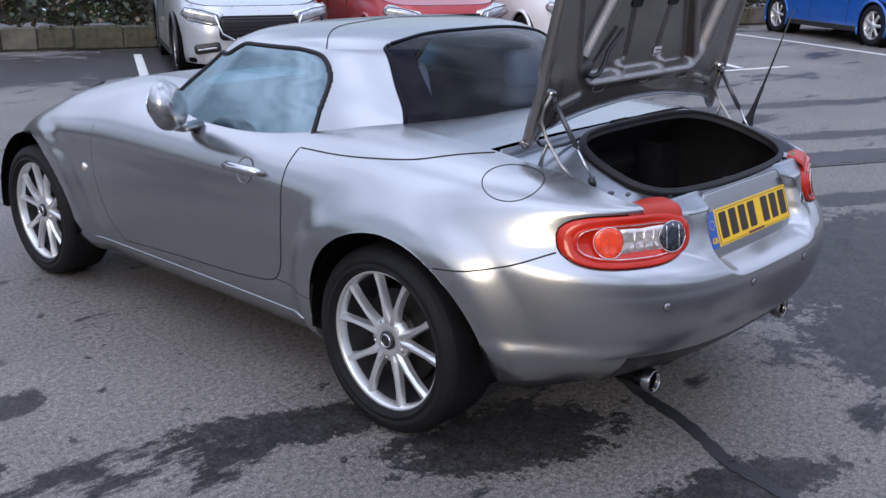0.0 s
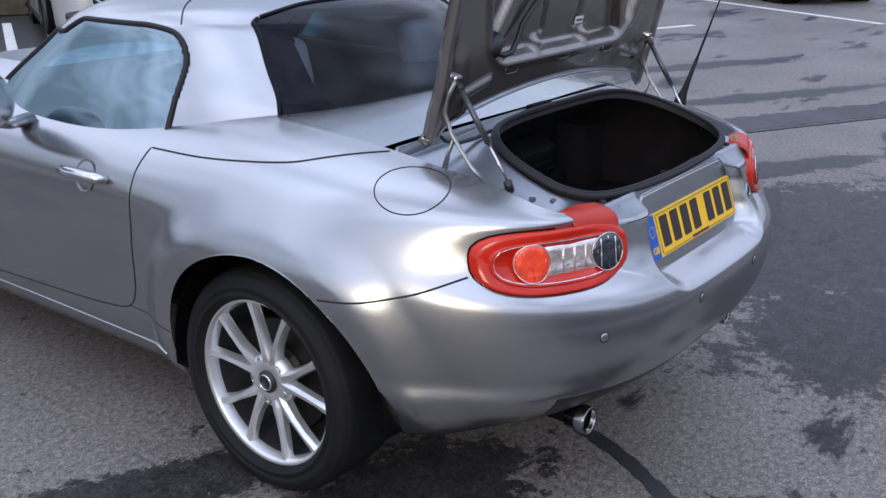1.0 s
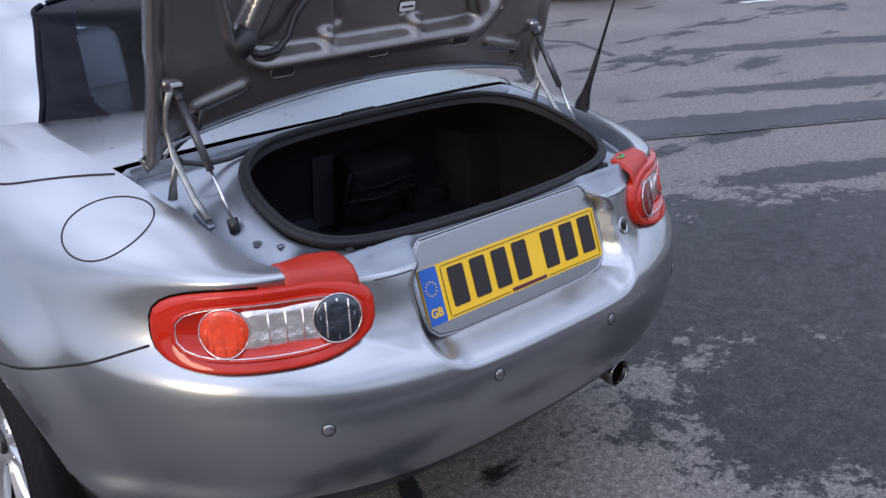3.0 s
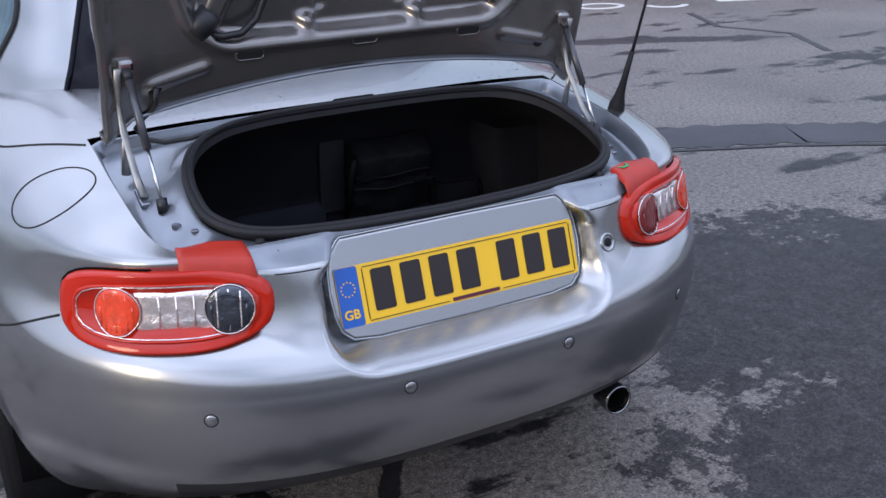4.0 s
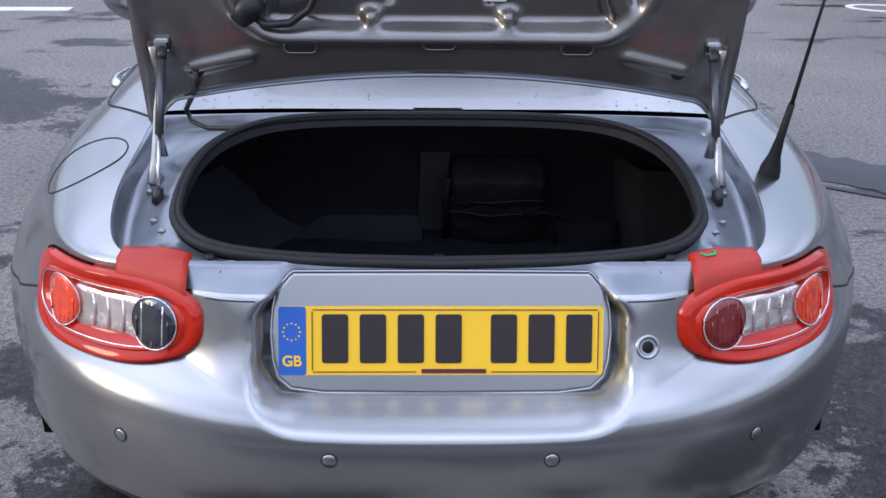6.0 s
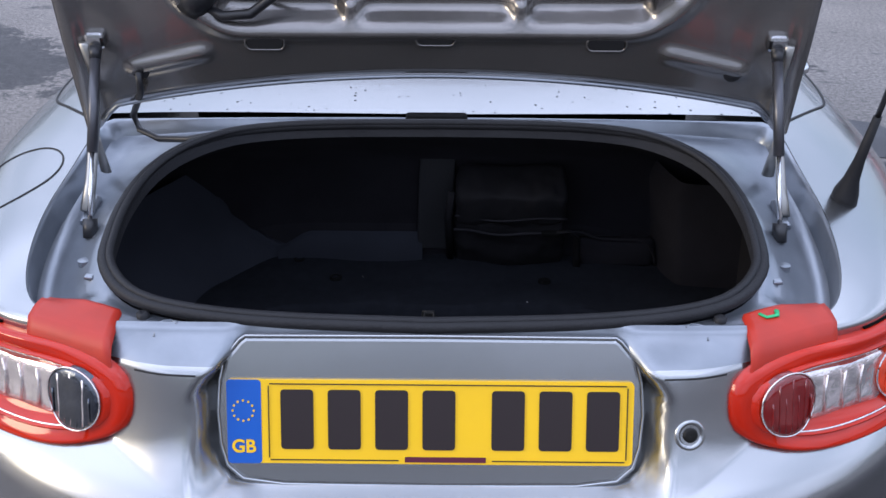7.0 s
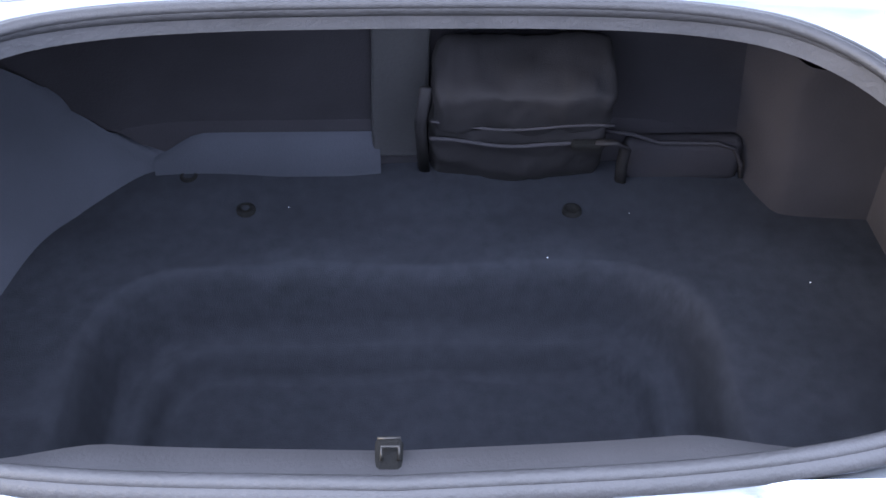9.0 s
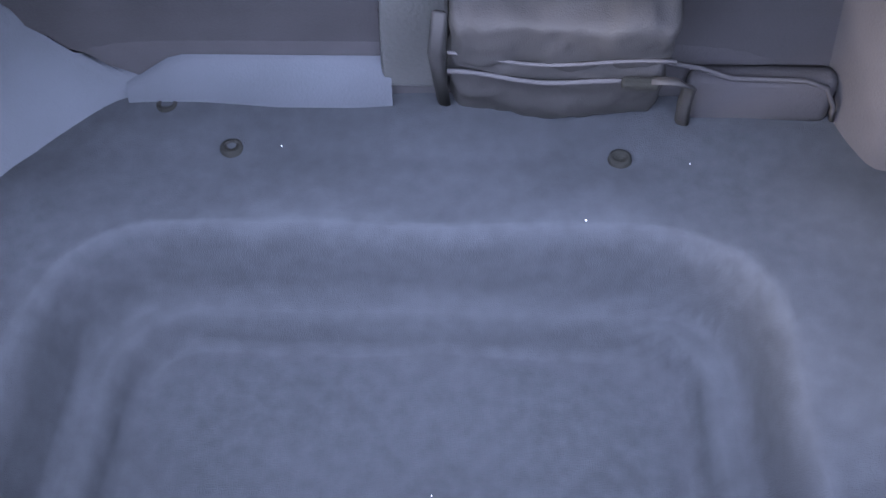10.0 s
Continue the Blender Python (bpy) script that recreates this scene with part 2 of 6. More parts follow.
def spline(xk, yk, x):
    """A smooth curve through a few stations."""
    xk, yk, x = np.asarray(xk, float), np.asarray(yk, float), np.asarray(x, float)
    d = np.diff(yk) / np.diff(xk)
    m = np.zeros_like(yk)
    m[1:-1] = np.where(d[1:] * d[:-1] > 0, 2 * d[1:] * d[:-1] / np.where(d[1:] + d[:-1] == 0, 1, d[1:] + d[:-1]), 0)
    m[0], m[-1] = d[0], d[-1]
    i = np.clip(np.searchsorted(xk, x) - 1, 0, len(xk) - 2)
    h = xk[i + 1] - xk[i]
    t = np.clip((x - xk[i]) / h, 0, 1)
    return ((1 + 2 * t) * (1 - t) ** 2 * yk[i] + t * (1 - t) ** 2 * h * m[i] + t * t * (3 - 2 * t) * yk[i + 1] + t * t * (t - 1) * h * m[i + 1])


def smooth_step(a, b, x):
    t = np.clip((x - a) / (b - a), 0, 1)
    return t * t * (3 - 2 * t)


def grid_faces(rows, cols, close=False):
    out = []
    for i in range(rows - 1):
        for j in range(cols if close else cols - 1):
            k = (j + 1) % cols
            out.append((i * cols + j, i * cols + k, (i + 1) * cols + k, (i + 1) * cols + j))
    return out


def rbox(bm, size, m=Matrix(), bevel=0.01, seg=2):
    """A box with rounded edges, added to bm."""
    made = bmesh.ops.create_cube(bm, size=1)["verts"]
    for v in made:
        v.co = Vector((v.co.x * size[0], v.co.y * size[1], v.co.z * size[2]))
    if bevel:
        es = list({e for v in made for e in v.link_edges})
        made = list({v for f in bmesh.ops.bevel(bm, geom=es, offset=bevel, segments=seg, affect='EDGES', profile=0.5)["faces"] for v in f.verts} | {v for v in made if v.is_valid})
    bmesh.ops.transform(bm, matrix=m, verts=made)
    return bm


def lathe(bm, profile, seg=48, m=Matrix()):
    """Turns (radius, along) pairs round the local x axis."""
    n = len(profile)
    vs = [[bm.verts.new(m @ Vector((a, r * math.cos(2 * math.pi * k / seg), r * math.sin(2 * math.pi * k / seg)))) for r, a in profile] for k in range(seg)]
    for k in range(seg):
        for i in range(n - 1):
            bm.faces.new((vs[k][i], vs[k][i + 1], vs[(k + 1) % seg][i + 1], vs[(k + 1) % seg][i]))
    return bm


def tube(bm, pts, radius, seg=8, close=False, flat=1.0):
    """A round bar along points."""
    pts = [Vector(p) for p in pts]
    n = len(pts)
    rings = []
    up = Vector((0.13, 0.21, 0.97)).normalized()
    for i, p in enumerate(pts):
        a = pts[(i - 1) % n] if (close or i) else p
        b = pts[(i + 1) % n] if (close or i < n - 1) else p
        d = (b - a).normalized()
        s = d.cross(up).normalized()
        u = s.cross(d)
        r = radius[i] if hasattr(radius, "__len__") else radius
        rings.append([bm.verts.new(p + s * math.cos(2 * math.pi * k / seg) * r + u * math.sin(2 * math.pi * k / seg) * r * flat) for k in range(seg)])
    for i in range(n if close else n - 1):
        a, b = rings[i], rings[(i + 1) % n]
        for k in range(seg):
            bm.faces.new((a[k], a[(k + 1) % seg], b[(k + 1) % seg], b[k]))
    if not close:
        bm.faces.new(rings[0][::-1])
        bm.faces.new(rings[-1])
    return bm


def slab(bm, outline, depth, m=Matrix(), bevel=0.0):
    """A flat plate: a 2D outline in local x, z, of a depth along y."""
    a = [bm.verts.new(m @ Vector((x, 0, z))) for x, z in outline]
    f = bm.faces.new(a)
    g = bmesh.ops.extrude_face_region(bm, geom=[f])["geom"]
    vs = [v for v in g if isinstance(v, bmesh.types.BMVert)]
    bmesh.ops.translate(bm, verts=vs, vec=m.to_3x3() @ Vector((0, depth, 0)))
    if bevel:
        es = [e for e in bm.edges if all(v in vs for v in e.verts)]
        bmesh.ops.bevel(bm, geom=es, offset=bevel, segments=2, affect='EDGES')
    return bm


def rounded(w, h, r, n=6):
    """The outline of a rounded rectangle about the origin."""
    out = []
    for cx, cz, a0 in ((w - r, h - r, 0), (-w + r, h - r, 90), (-w + r, -h + r, 180), (w - r, -h + r, 270)):
        for k in range(n + 1):
            a = radians(a0 + 90 * k / n)
            out.append((cx + r * math.cos(a), cz + r * math.sin(a)))
    return out


# ---------------- the ground ----------------
def ground_z(x, y):
    return 0.0


def build_ground():
    a = np.concatenate([[-400, -150, -60, -30, -15], np.arange(-8, 20.01, 0.5), [25, 32, 45, 80, 160, 400]])
    b = np.concatenate([[-400, -150, -60, -25, -12], np.arange(-6, 24.01, 0.5), [30, 40, 60, 120, 400]])
    vs = [(x, y, float(ground_z(x, y))) for y in b for x in a]
    ob = raw("ground", vs, grid_faces(len(b), len(a)), ASPHALT)
    tagged(ob, "grey damp asphalt car park with dark wet patches", "ground", kind="structure")


build_ground()


# ---------------- the roadster ----------------
car = thing("roadster", "silver two-seat hardtop roadster with its boot lid open", "car")

# Feature rows of the body, sill to lid gap: side fraction and height, rear profile, plan roundness
ROW_F = [0.88, 0.945, 0.968, 0.988, 1.0, 0.999, 0.988, 0.970, 0.945, 0.905, 0.843, 0.755, 0.645]
ROW_Z = [0.20, 0.27, 0.40, 0.50, 0.585, 0.635, 0.68, 0.72, 0.762, 0.803, 0.840, 0.870, 0.890]
REAR_Y = [-0.70, -0.79, -0.848, -0.888, -0.902, -0.890, -0.846, -0.808, -0.783, -0.768, -0.750, -0.738, -0.725]
REAR_Z = [0.27, 0.325, 0.375, 0.46, 0.548, 0.597, 0.627, 0.655, 0.705, 0.755, 0.787, 0.808, 0.814]
ROW_N = [3.0, 3.0, 3.0, 3.0, 2.95, 2.95, 3.1, 3.2, 3.3, 3.7, 4.8, 7.5, 12.0]
FRONT_Y = [2.85, 2.98, 3.05, 3.08, 3.10, 3.09, 3.07, 3.04, 3.0, 2.9, 2.75, 2.6, 2.4]
MID_R, MID_F = 0.25, 1.75
ARCH_R, ARCH_Z = 0.366, 0.308
ARCHES = (-0.03, 2.33)


def top_z(y):
    return spline([-0.9, -0.66, -0.41, -0.2, 0.0, 0.45, 1.0, 1.53, 2.08, 2.5, 2.8, 3.2], [0.88, 0.915, 0.948, 0.982, 1.0, 1.028, 1.045, 1.06, 0.985, 0.85, 0.74, 0.62], y)


def side_w(y, z):
    w = spline([-0.9, 0.0, 0.55, 1.1, 1.7, 2.33, 3.2], [0.882, 0.882, 0.866, 0.862, 0.866, 0.874, 0.862], y)
    for c in ARCHES:
        d = np.hypot(y - c, z - ARCH_Z)
        w = w + 0.029 * smooth_step(0.16, 0.045, d - ARCH_R) * smooth_step(0.92, 0.58, z)
    return w


SHOULDER = [0, 0, 0, 0, 0, 0.003, 0.018, 0.035, 0.040, 0.028, 0.008, 0, 0]


# weights that round the section between its feature rows
SOFT = ((-0.8, 0.12), (-0.4, 0.22), (0.0, 0.32), (0.4, 0.22), (0.8, 0.12))


def recess(x, z):
    """How far a point of the tail lies inside the plate's recess, 0 to 1."""
    w = 0.287 - 0.035 * smooth_step(0.735, 0.80, z)
    qx, qz = np.abs(x) - (w - 0.075), 0.677 - z
    d = np.hypot(np.maximum(qx, 0), np.maximum(qz, 0)) + np.minimum(np.maximum(qx, qz), 0) - 0.075
    return smooth_step(0.014 + 0.012 * smooth_step(0.70, 0.63, z), -0.014, d)


def body_point(v, phi, zone, ledge=1.0):
    """A point of the left body side; v runs over the feature rows; zone 0 rear corner, 1 side (phi is y), 2 front corner."""
    k = np.arange(13.0)
    near = np.minimum(np.minimum(v, 12 - v), 1.0)
    f, zs, yr, zr, n, yf = (sum(w * spline(k, c, v + o * near) for o, w in SOFT) for c in (ROW_F, ROW_Z, REAR_Y, REAR_Z, ROW_N, FRONT_Y))
    if zone == 0:
        cap = np.sin(phi) ** (2 / n)
        y = MID_R - (MID_R - yr) * np.cos(phi) ** (2 / n)
        # the haunch falls away towards its tip beside the boot
        blend = smooth_step(0.15, 1.0, np.cos(phi)) ** (1 - 0.18 * smooth_step(9.5, 11.0, v))
    elif zone == 1:
        cap, y, blend = 1.0, phi, 0.0
    else:
        cap = np.sin(phi) ** (2 / 2.5)
        y = MID_F + (yf - MID_F) * np.cos(phi) ** (2 / 2.5)
        blend = 0.0
    # shoulder of the door and the front wing
    f = f + spline(k, SHOULDER, v) * smooth_step(0.15, 0.6, y) * smooth_step(2.6, 1.9, y)
    t = top_z(y)
    z = np.where(zs > 0.6, 0.6 + (zs - 0.6) * (t - 0.6) / 0.358, zs)
    z = z * (1 - blend) + zr * blend if zone == 0 else z
    x = side_w(y, z) * f * cap
    if zone == 0:
        # character crease low behind the rear wheel
        out = 1 + 0.015 * smooth_step(0.43, 0.385, z) * smooth_step(-0.36, -0.47, y) * smooth_step(-0.84, -0.60, y)
        x, y = x * out, MID_R + (y - MID_R) * out
        if ledge > 0:
            # the bumper stands proud between the lamps and carries a recess for the plate
            b = np.maximum(smooth_step(0.49, 0.32, x), smooth_step(0.705, 0.63, z) * smooth_step(0.84, 0.58, x))
            y = y - 0.031 * ledge * b * smooth_step(0.57, 0.66, z) * smooth_step(0.807, 0.772, z)
            m = recess(x, z) if ledge == 1.0 else 0.0
            y = y * (1 - m) + np.maximum(y, -0.763 - 0.335 * (0.70 - z) - 2.0 * np.maximum(0.624 - z, 0)) * m
    return np.stack([-x, y, z], -1)


VD = np.concatenate([np.linspace(0, 4.4, 36)[:-1], np.linspace(4.4, 6.6, 32)[:-1], np.linspace(6.6, 9.4, 26)[:-1], np.linspace(9.4, 11.2, 24)[:-1], np.linspace(11.2, 12, 8)])


def body_grid(ledge=1.0):
    raw_phi = np.linspace(0, math.pi / 2, 3000)
    px, py = np.sin(raw_phi) ** 0.667 * 0.85, np.cos(raw_phi) ** 0.667 * 1.1
    arc = np.concatenate([[0], np.cumsum(np.hypot(np.diff(px), np.diff(py)))])
    rear = np.interp(np.linspace(0, arc[-1], 210), arc, raw_phi)
    rear = np.unique(np.concatenate([[0, 1e-7, 1e-6, 1e-5, 1e-4, 7e-4], rear]))
    front = np.interp(np.linspace(arc[-1], 0, 80), arc, raw_phi)
    cols = [(p, 0) for p in rear] + [(y, 1) for y in np.linspace(MID_R, MID_F, 90)[1:-1]] + [(p, 2) for p in front]
    return np.stack([body_point(VD, np.full_like(VD, p), z, ledge) for p, z in cols], 1)  # rows, cols, 3


def door_edge(z):
    return spline([0.2, 0.40, 0.45, 0.60, 0.75, 0.86, 1.0], [0.62, 0.56, 0.50, 0.465, 0.455, 0.455, 0.455], z)


def build_body():
    g = body_grid()
    rows, cols, _ = g.shape
    faces = np.array(grid_faces(rows, cols))
    p = g.reshape(-1, 3).copy()
    # wheel openings: pull the ring of points inside onto the circle, drop what lies wholly inside
    inside = np.zeros(len(p), bool)
    for c in ARCHES:
        d = np.hypot(p[:, 1] - c, p[:, 2] - ARCH_Z)
        rad = np.where(p[:, 2] < ARCH_Z, np.abs(p[:, 1] - c), d)
        here = (rad < ARCH_R) & (np.abs(p[:, 0]) > 0.45) & (np.abs(p[:, 1] - c) < 0.5) & (p[:, 2] < ARCH_Z + ARCH_R)
        inside |= here
        s = ARCH_R / np.maximum(rad, 1e-6)
        p[here, 1] = (c + (p[:, 1] - c) * s)[here]
        up = here & (p[:, 2] >= ARCH_Z)
        p[up, 2] = (ARCH_Z + (p[:, 2] - ARCH_Z) * s)[up]
    keep = faces[~inside[faces].all(1)]
    full = []
    for side in (1, -1):
        q = p * (1, 1, 1) if side == 1 else p * (-1, 1, 1)
        full.append((q, keep if side == 1 else keep[:, ::-1]))
    for q, fs in full:
        me = bpy.data.meshes.new("body_all")
        me.from_pydata(q.tolist(), [], fs.tolist())
        nrm = np.zeros((len(q), 3))
        e1, e2 = q[fs[:, 2]] - q[fs[:, 0]], q[fs[:, 3]] - q[fs[:, 1]]
        fn = np.cross(e1, e2)
        for k in range(4):
            np.add.at(nrm, fs[:, k], fn)
        if nrm[:, 0].dot(q[:, 0]) < 0:
            nrm, fs = -nrm, fs[:, ::-1]
        nrm[np.abs(q[:, 0]) < 0.004, 0] = 0
        nrm /= np.maximum(np.linalg.norm(nrm, axis=1, keepdims=True), 1e-9)
        bpy.data.meshes.remove(me)
        c = q[fs].mean(1)
        row = VD[fs.min(1) // cols]
        is_door = (c[:, 1] > door_edge(c[:, 2])) & (c[:, 1] < 1.70) & (c[:, 2] > 0.375)
        col = fs.min(1) % cols
        is_diff = (row < 2.0) & (col < np.argmax(np.abs(q[cols * 8:cols * 9, 0]) > 0.56)) & (c[:, 1] < -0.3)
        seam = 0.617 + 0.11 * smooth_step(-0.25, -0.60, c[:, 1])
        is_bump = (c[:, 1] < -0.2) & (c[:, 2] < seam) & ~is_diff | (row < 9) & (c[:, 1] < -0.60) & ~is_diff
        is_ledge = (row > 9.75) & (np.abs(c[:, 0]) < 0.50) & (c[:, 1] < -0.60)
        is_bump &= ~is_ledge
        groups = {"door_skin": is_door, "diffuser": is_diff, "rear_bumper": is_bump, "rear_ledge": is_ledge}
        rest = ~(is_door | is_diff | is_bump | is_ledge)
        groups["side_panel"] = rest
        for name, sel in groups.items():
            f = fs[sel]
            used, inv = np.unique(f, return_inverse=True)
            me = bpy.data.meshes.new(name)
            me.from_pydata(q[used].tolist(), [], inv.reshape(f.shape).tolist())
            # the ledge is body silver too, given the darker copy as shade
            ob = link(name, me, {"diffuser": BLACK, "rear_ledge": SHADED_SILVER}.get(name, PAINT), car)
            me.normals_split_custom_set_from_vertices(nrm[used].tolist())
    return p, keep


BODY_P, BODY_F = build_body()
from mathutils.bvhtree import BVHTree
BODY_TREE = BVHTree.FromPolygons([Vector(v) for v in BODY_P], [tuple(int(i) for i in f) for f in BODY_F])
SEAT_G = body_grid(0.75)
LAMP_TREE = BVHTree.FromPolygons([Vector(v) for v in SEAT_G.reshape(-1, 3)], grid_faces(*SEAT_G.shape[:2]))


def on_body(origin, way, tree=BODY_TREE):
    """Where a ray meets the left body side."""
    hit, normal, _, _ = tree.ray_cast(Vector(origin), Vector(way).normalized())
    if hit is None:
        return None, None
    if normal.dot(Vector(way)) > 0:
        normal = -normal
    return hit, normal


def mirror(p, side):
    return Vector((p[0] * side, p[1], p[2]))


def side_line(name, yz, radius=0.0028, sides=(1, -1)):
    """A panel gap on the body side, through points in y, z."""
    k = np.linspace(0, len(yz) - 1, len(yz) * 10)
    ys, zs = (spline(range(len(yz)), [q[i] for q in yz], k) for i in (0, 1))
    pts = [on_body((-2, y, z), (1, 0, 0))[0] for y, z in zip(ys, zs)]
    pts = [q for q in pts if q is not None]
    for s in sides:
        part(name, tube(bmesh.new(), [mirror(q, s) + Vector((s * 0.0008, 0, 0)) for q in pts], radius, 6), GAP, car, "dark panel gap", True)


def top_line(name, xy, radius=0.0028, sides=(1, -1)):
    k = np.linspace(0, len(xy) - 1, len(xy) * 10)
    xs, ys = (spline(range(len(xy)), [q[i] for q in xy], k) for i in (0, 1))
    pts = [on_body((x, y, 2), (0, 0, -1))[0] for x, y in zip(xs, ys)]
    pts = [q for q in pts if q is not None]
    for s in sides:
        part(name, tube(bmesh.new(), [mirror(q, s) for q in pts], radius, 6), GAP, car, "dark panel gap", True)


side_line("door_gap", [(0.455, 0.855), (0.46, 0.72), (0.475, 0.58), (0.51, 0.44), (0.57, 0.378), (0.75, 0.352), (1.2, 0.328), (1.6, 0.308)])
side_line("door_gap_front", [(1.60, 0.308), (1.70, 0.42), (1.73, 0.62), (1.70, 0.80)], 0.0014)
side_line("sill_gap", [(0.55, 0.385), (0.42, 0.38), (0.335, 0.37)], 0.002)
side_line("bumper_gap", [(-0.25, 0.614), (-0.34, 0.62), (-0.45, 0.645), (-0.56, 0.69)])
top_line("deck_gap", [(-0.783, 0.45), (-0.775, 0.30), (-0.755, 0.12), (-0.723, -0.02), (-0.66, -0.12), (-0.605, -0.19), (-0.578, -0.222)])


# fuel flap: a round lid let into the left haunch
def build_fuel_flap():
    c, n, _, _ = BODY_TREE.find_nearest(Vector((-0.671, -0.369, 0.85)))
    n = n if n.z > 0 else -n
    u = n.cross(Vector((0, 1, 0))).normalized()
    w = n.cross(u)
    ring = []
    for k in range(48):
        a = 2 * math.pi * k / 48
        ring.append(BODY_TREE.find_nearest(c + u * 0.09 * math.cos(a) + w * 0.09 * math.sin(a))[0])
    part("fuel_flap_gap", tube(bmesh.new(), ring, 0.0018, 6, True), GAP, car, "dark round gap of the fuel flap", True)


build_fuel_flap()


# wheel openings: black liners and a folded lip
for cy in ARCHES:
    for s in (-1, 1):
        bm = bmesh.new()
        prof = [(0.855, ARCH_R + 0.004), (0.72, ARCH_R + 0.02), (0.60, ARCH_R + 0.02), (0.585, 0.05)]
        rings = []
        for x, r in prof:
            rings.append([bm.verts.new((s * (x - (0.03 if cy < 1 and math.cos(radians(a)) < -0.5 else 0)), cy + r * math.cos(radians(a)), max(ARCH_Z + r * math.sin(radians(a)), 0.27))) for a in range(-30, 211, 8)])
        for a, b in zip(rings, rings[1:]):
            for k in range(len(a) - 1):
                bm.faces.new((a[k], a[k + 1], b[k + 1], b[k]))
        part("wheel_arch_liner", bm, LINER, car, "black wheel arch liner", True)


# ---------------- wheels ----------------
def build_wheel(cx, cy, side):
    w = part("wheel", lathe(bmesh.new(), [(0.150, -0.10), (0.160, -0.075), (0.155, -0.055), (0.08, -0.05), (0.06, -0.03), (0.0, -0.03)], 32), DARK_STEEL, car, "brake disc behind alloy spokes")
    w.location, w.rotation_euler = (side * 0.82, cy, 0.305), (0, 0, 0 if side > 0 else math.pi)
    tyre = [(0.222, -0.16), (0.26, -0.185), (0.29, -0.18), (0.304, -0.165), (0.3085, -0.10), (0.3085, -0.02), (0.3055, 0.008), (0.302, 0.020), (0.2995, 0.0215), (0.2985, 0.026), (0.290, 0.034), (0.278, 0.0385), (0.2765, 0.0405), (0.262, 0.0415), (0.2605, 0.0395), (0.250, 0.039), (0.2485, 0.0425), (0.2435, 0.0425), (0.242, 0.036), (0.234, 0.029), (0.230, 0.024), (0.222, 0.016)]
    part("tyre", lathe(bmesh.new(), tyre, 72), TYRE, w, "black low-profile tyre", True)
    # alloy like the rim; the shade behind the spokes is put into its colour
    part("barrel", lathe(bmesh.new(), [(0.203, -0.15), (0.213, -0.03), (0.2135, -0.012)], 60), STRUT, w, "inside of the alloy rim, coloured dark for its shade", True)
    rim = [(0.2135, -0.012), (0.219, 0.012), (0.2275, 0.024), (0.2305, 0.020), (0.2315, 0.008), (0.229, -0.01)]
    part("rim", lathe(bmesh.new(), rim, 72), ALLOY, w, "silver alloy rim", True)
    part("hub", lathe(bmesh.new(), [(0.075, -0.03), (0.072, 0.0), (0.05, 0.006), (0.040, 0.004), (0.0, 0.004)], 40), ALLOY, w, smooth=True)
    part("centre_cap", lathe(bmesh.new(), [(0.031, 0.0), (0.031, 0.010), (0.027, 0.014), (0.0, 0.015)], 32), BLACK, w, "black round centre cap", True)
    part("cap_ring", lathe(bmesh.new(), [(0.019, 0.0145), (0.019, 0.0175), (0.023, 0.0175), (0.023, 0.014)], 32), CHROME, w, "chrome ring emblem", True)
    for k in range(10):
        mid, way = 13 + 72 * (k // 2), 1 if k % 2 else -1
        bm = bmesh.new()
        ring = []
        for r, wd, x0, th in ((0.040, 0.019, 0.004, 0.030), (0.075, 0.0135, 0.010, 0.030), (0.12, 0.0100, 0.012, 0.028), (0.17, 0.0095, 0.013, 0.026), (0.222, 0.0135, 0.014, 0.022)):
            b = radians(mid + way * (10 + 7.5 * (r - 0.04) / 0.182))
            pt = lambda x, o: Vector((x, r * math.cos(b) - o * math.sin(b), r * math.sin(b) + o * math.cos(b)))
            ring.append([bm.verts.new(pt(*q)) for q in ((x0 - th, -wd * 1.25), (x0 - 0.012, -wd), (x0 - 0.003, -wd * 0.8), (x0, wd * 0.35), (x0 - 0.010, wd), (x0 - th, wd * 1.25))])
        for p, q in zip(ring, ring[1:]):
            for i in range(6):
                bm.faces.new((p[i], p[(i + 1) % 6], q[(i + 1) % 6], q[i]))
        part("spoke", bm, ALLOY, w)
    for k in range(5):
        a = radians(72 * k + 49)
        bm = bmesh.new()
        lathe(bm, [(0.011, -0.01), (0.011, 0.004), (0.007, 0.004), (0.006, -0.004), (0.0, -0.004)], 10, Matrix.Translation((0, 0.057 * math.cos(a), 0.057 * math.sin(a))))
        part("wheel_nut", bm, STEEL, w, smooth=True)
    return w


for cy in (0.0, 2.33):
    for s in (-1, 1):
        build_wheel(s * 0.79, cy, s)

# dark underside, so that no light passes under the skin
part("underside", rbox(bmesh.new(), (1.05, 3.1, 0.04), pose(0, 1.16, 0.26), 0.01), LINER, car, "black underside of the car")


# ---------------- hardtop and glass ----------------
DOME_Z = [0.84, 0.955, 1.05, 1.16, 1.198, 1.218, 1.227]
DOME_W = [0.792, 0.728, 0.668, 0.604, 0.53, 0.37, 0.0]
DOME_R = [-0.03, 0.02, 0.13, 0.275, 0.38, 0.51, 0.75]
DOME_F = [1.80, 1.64, 1.47, 1.26, 1.13, 0.98, 0.75]
DOME_Y0 = [0.95, 0.92, 0.9, 0.85, 0.82, 0.78, 0.75]


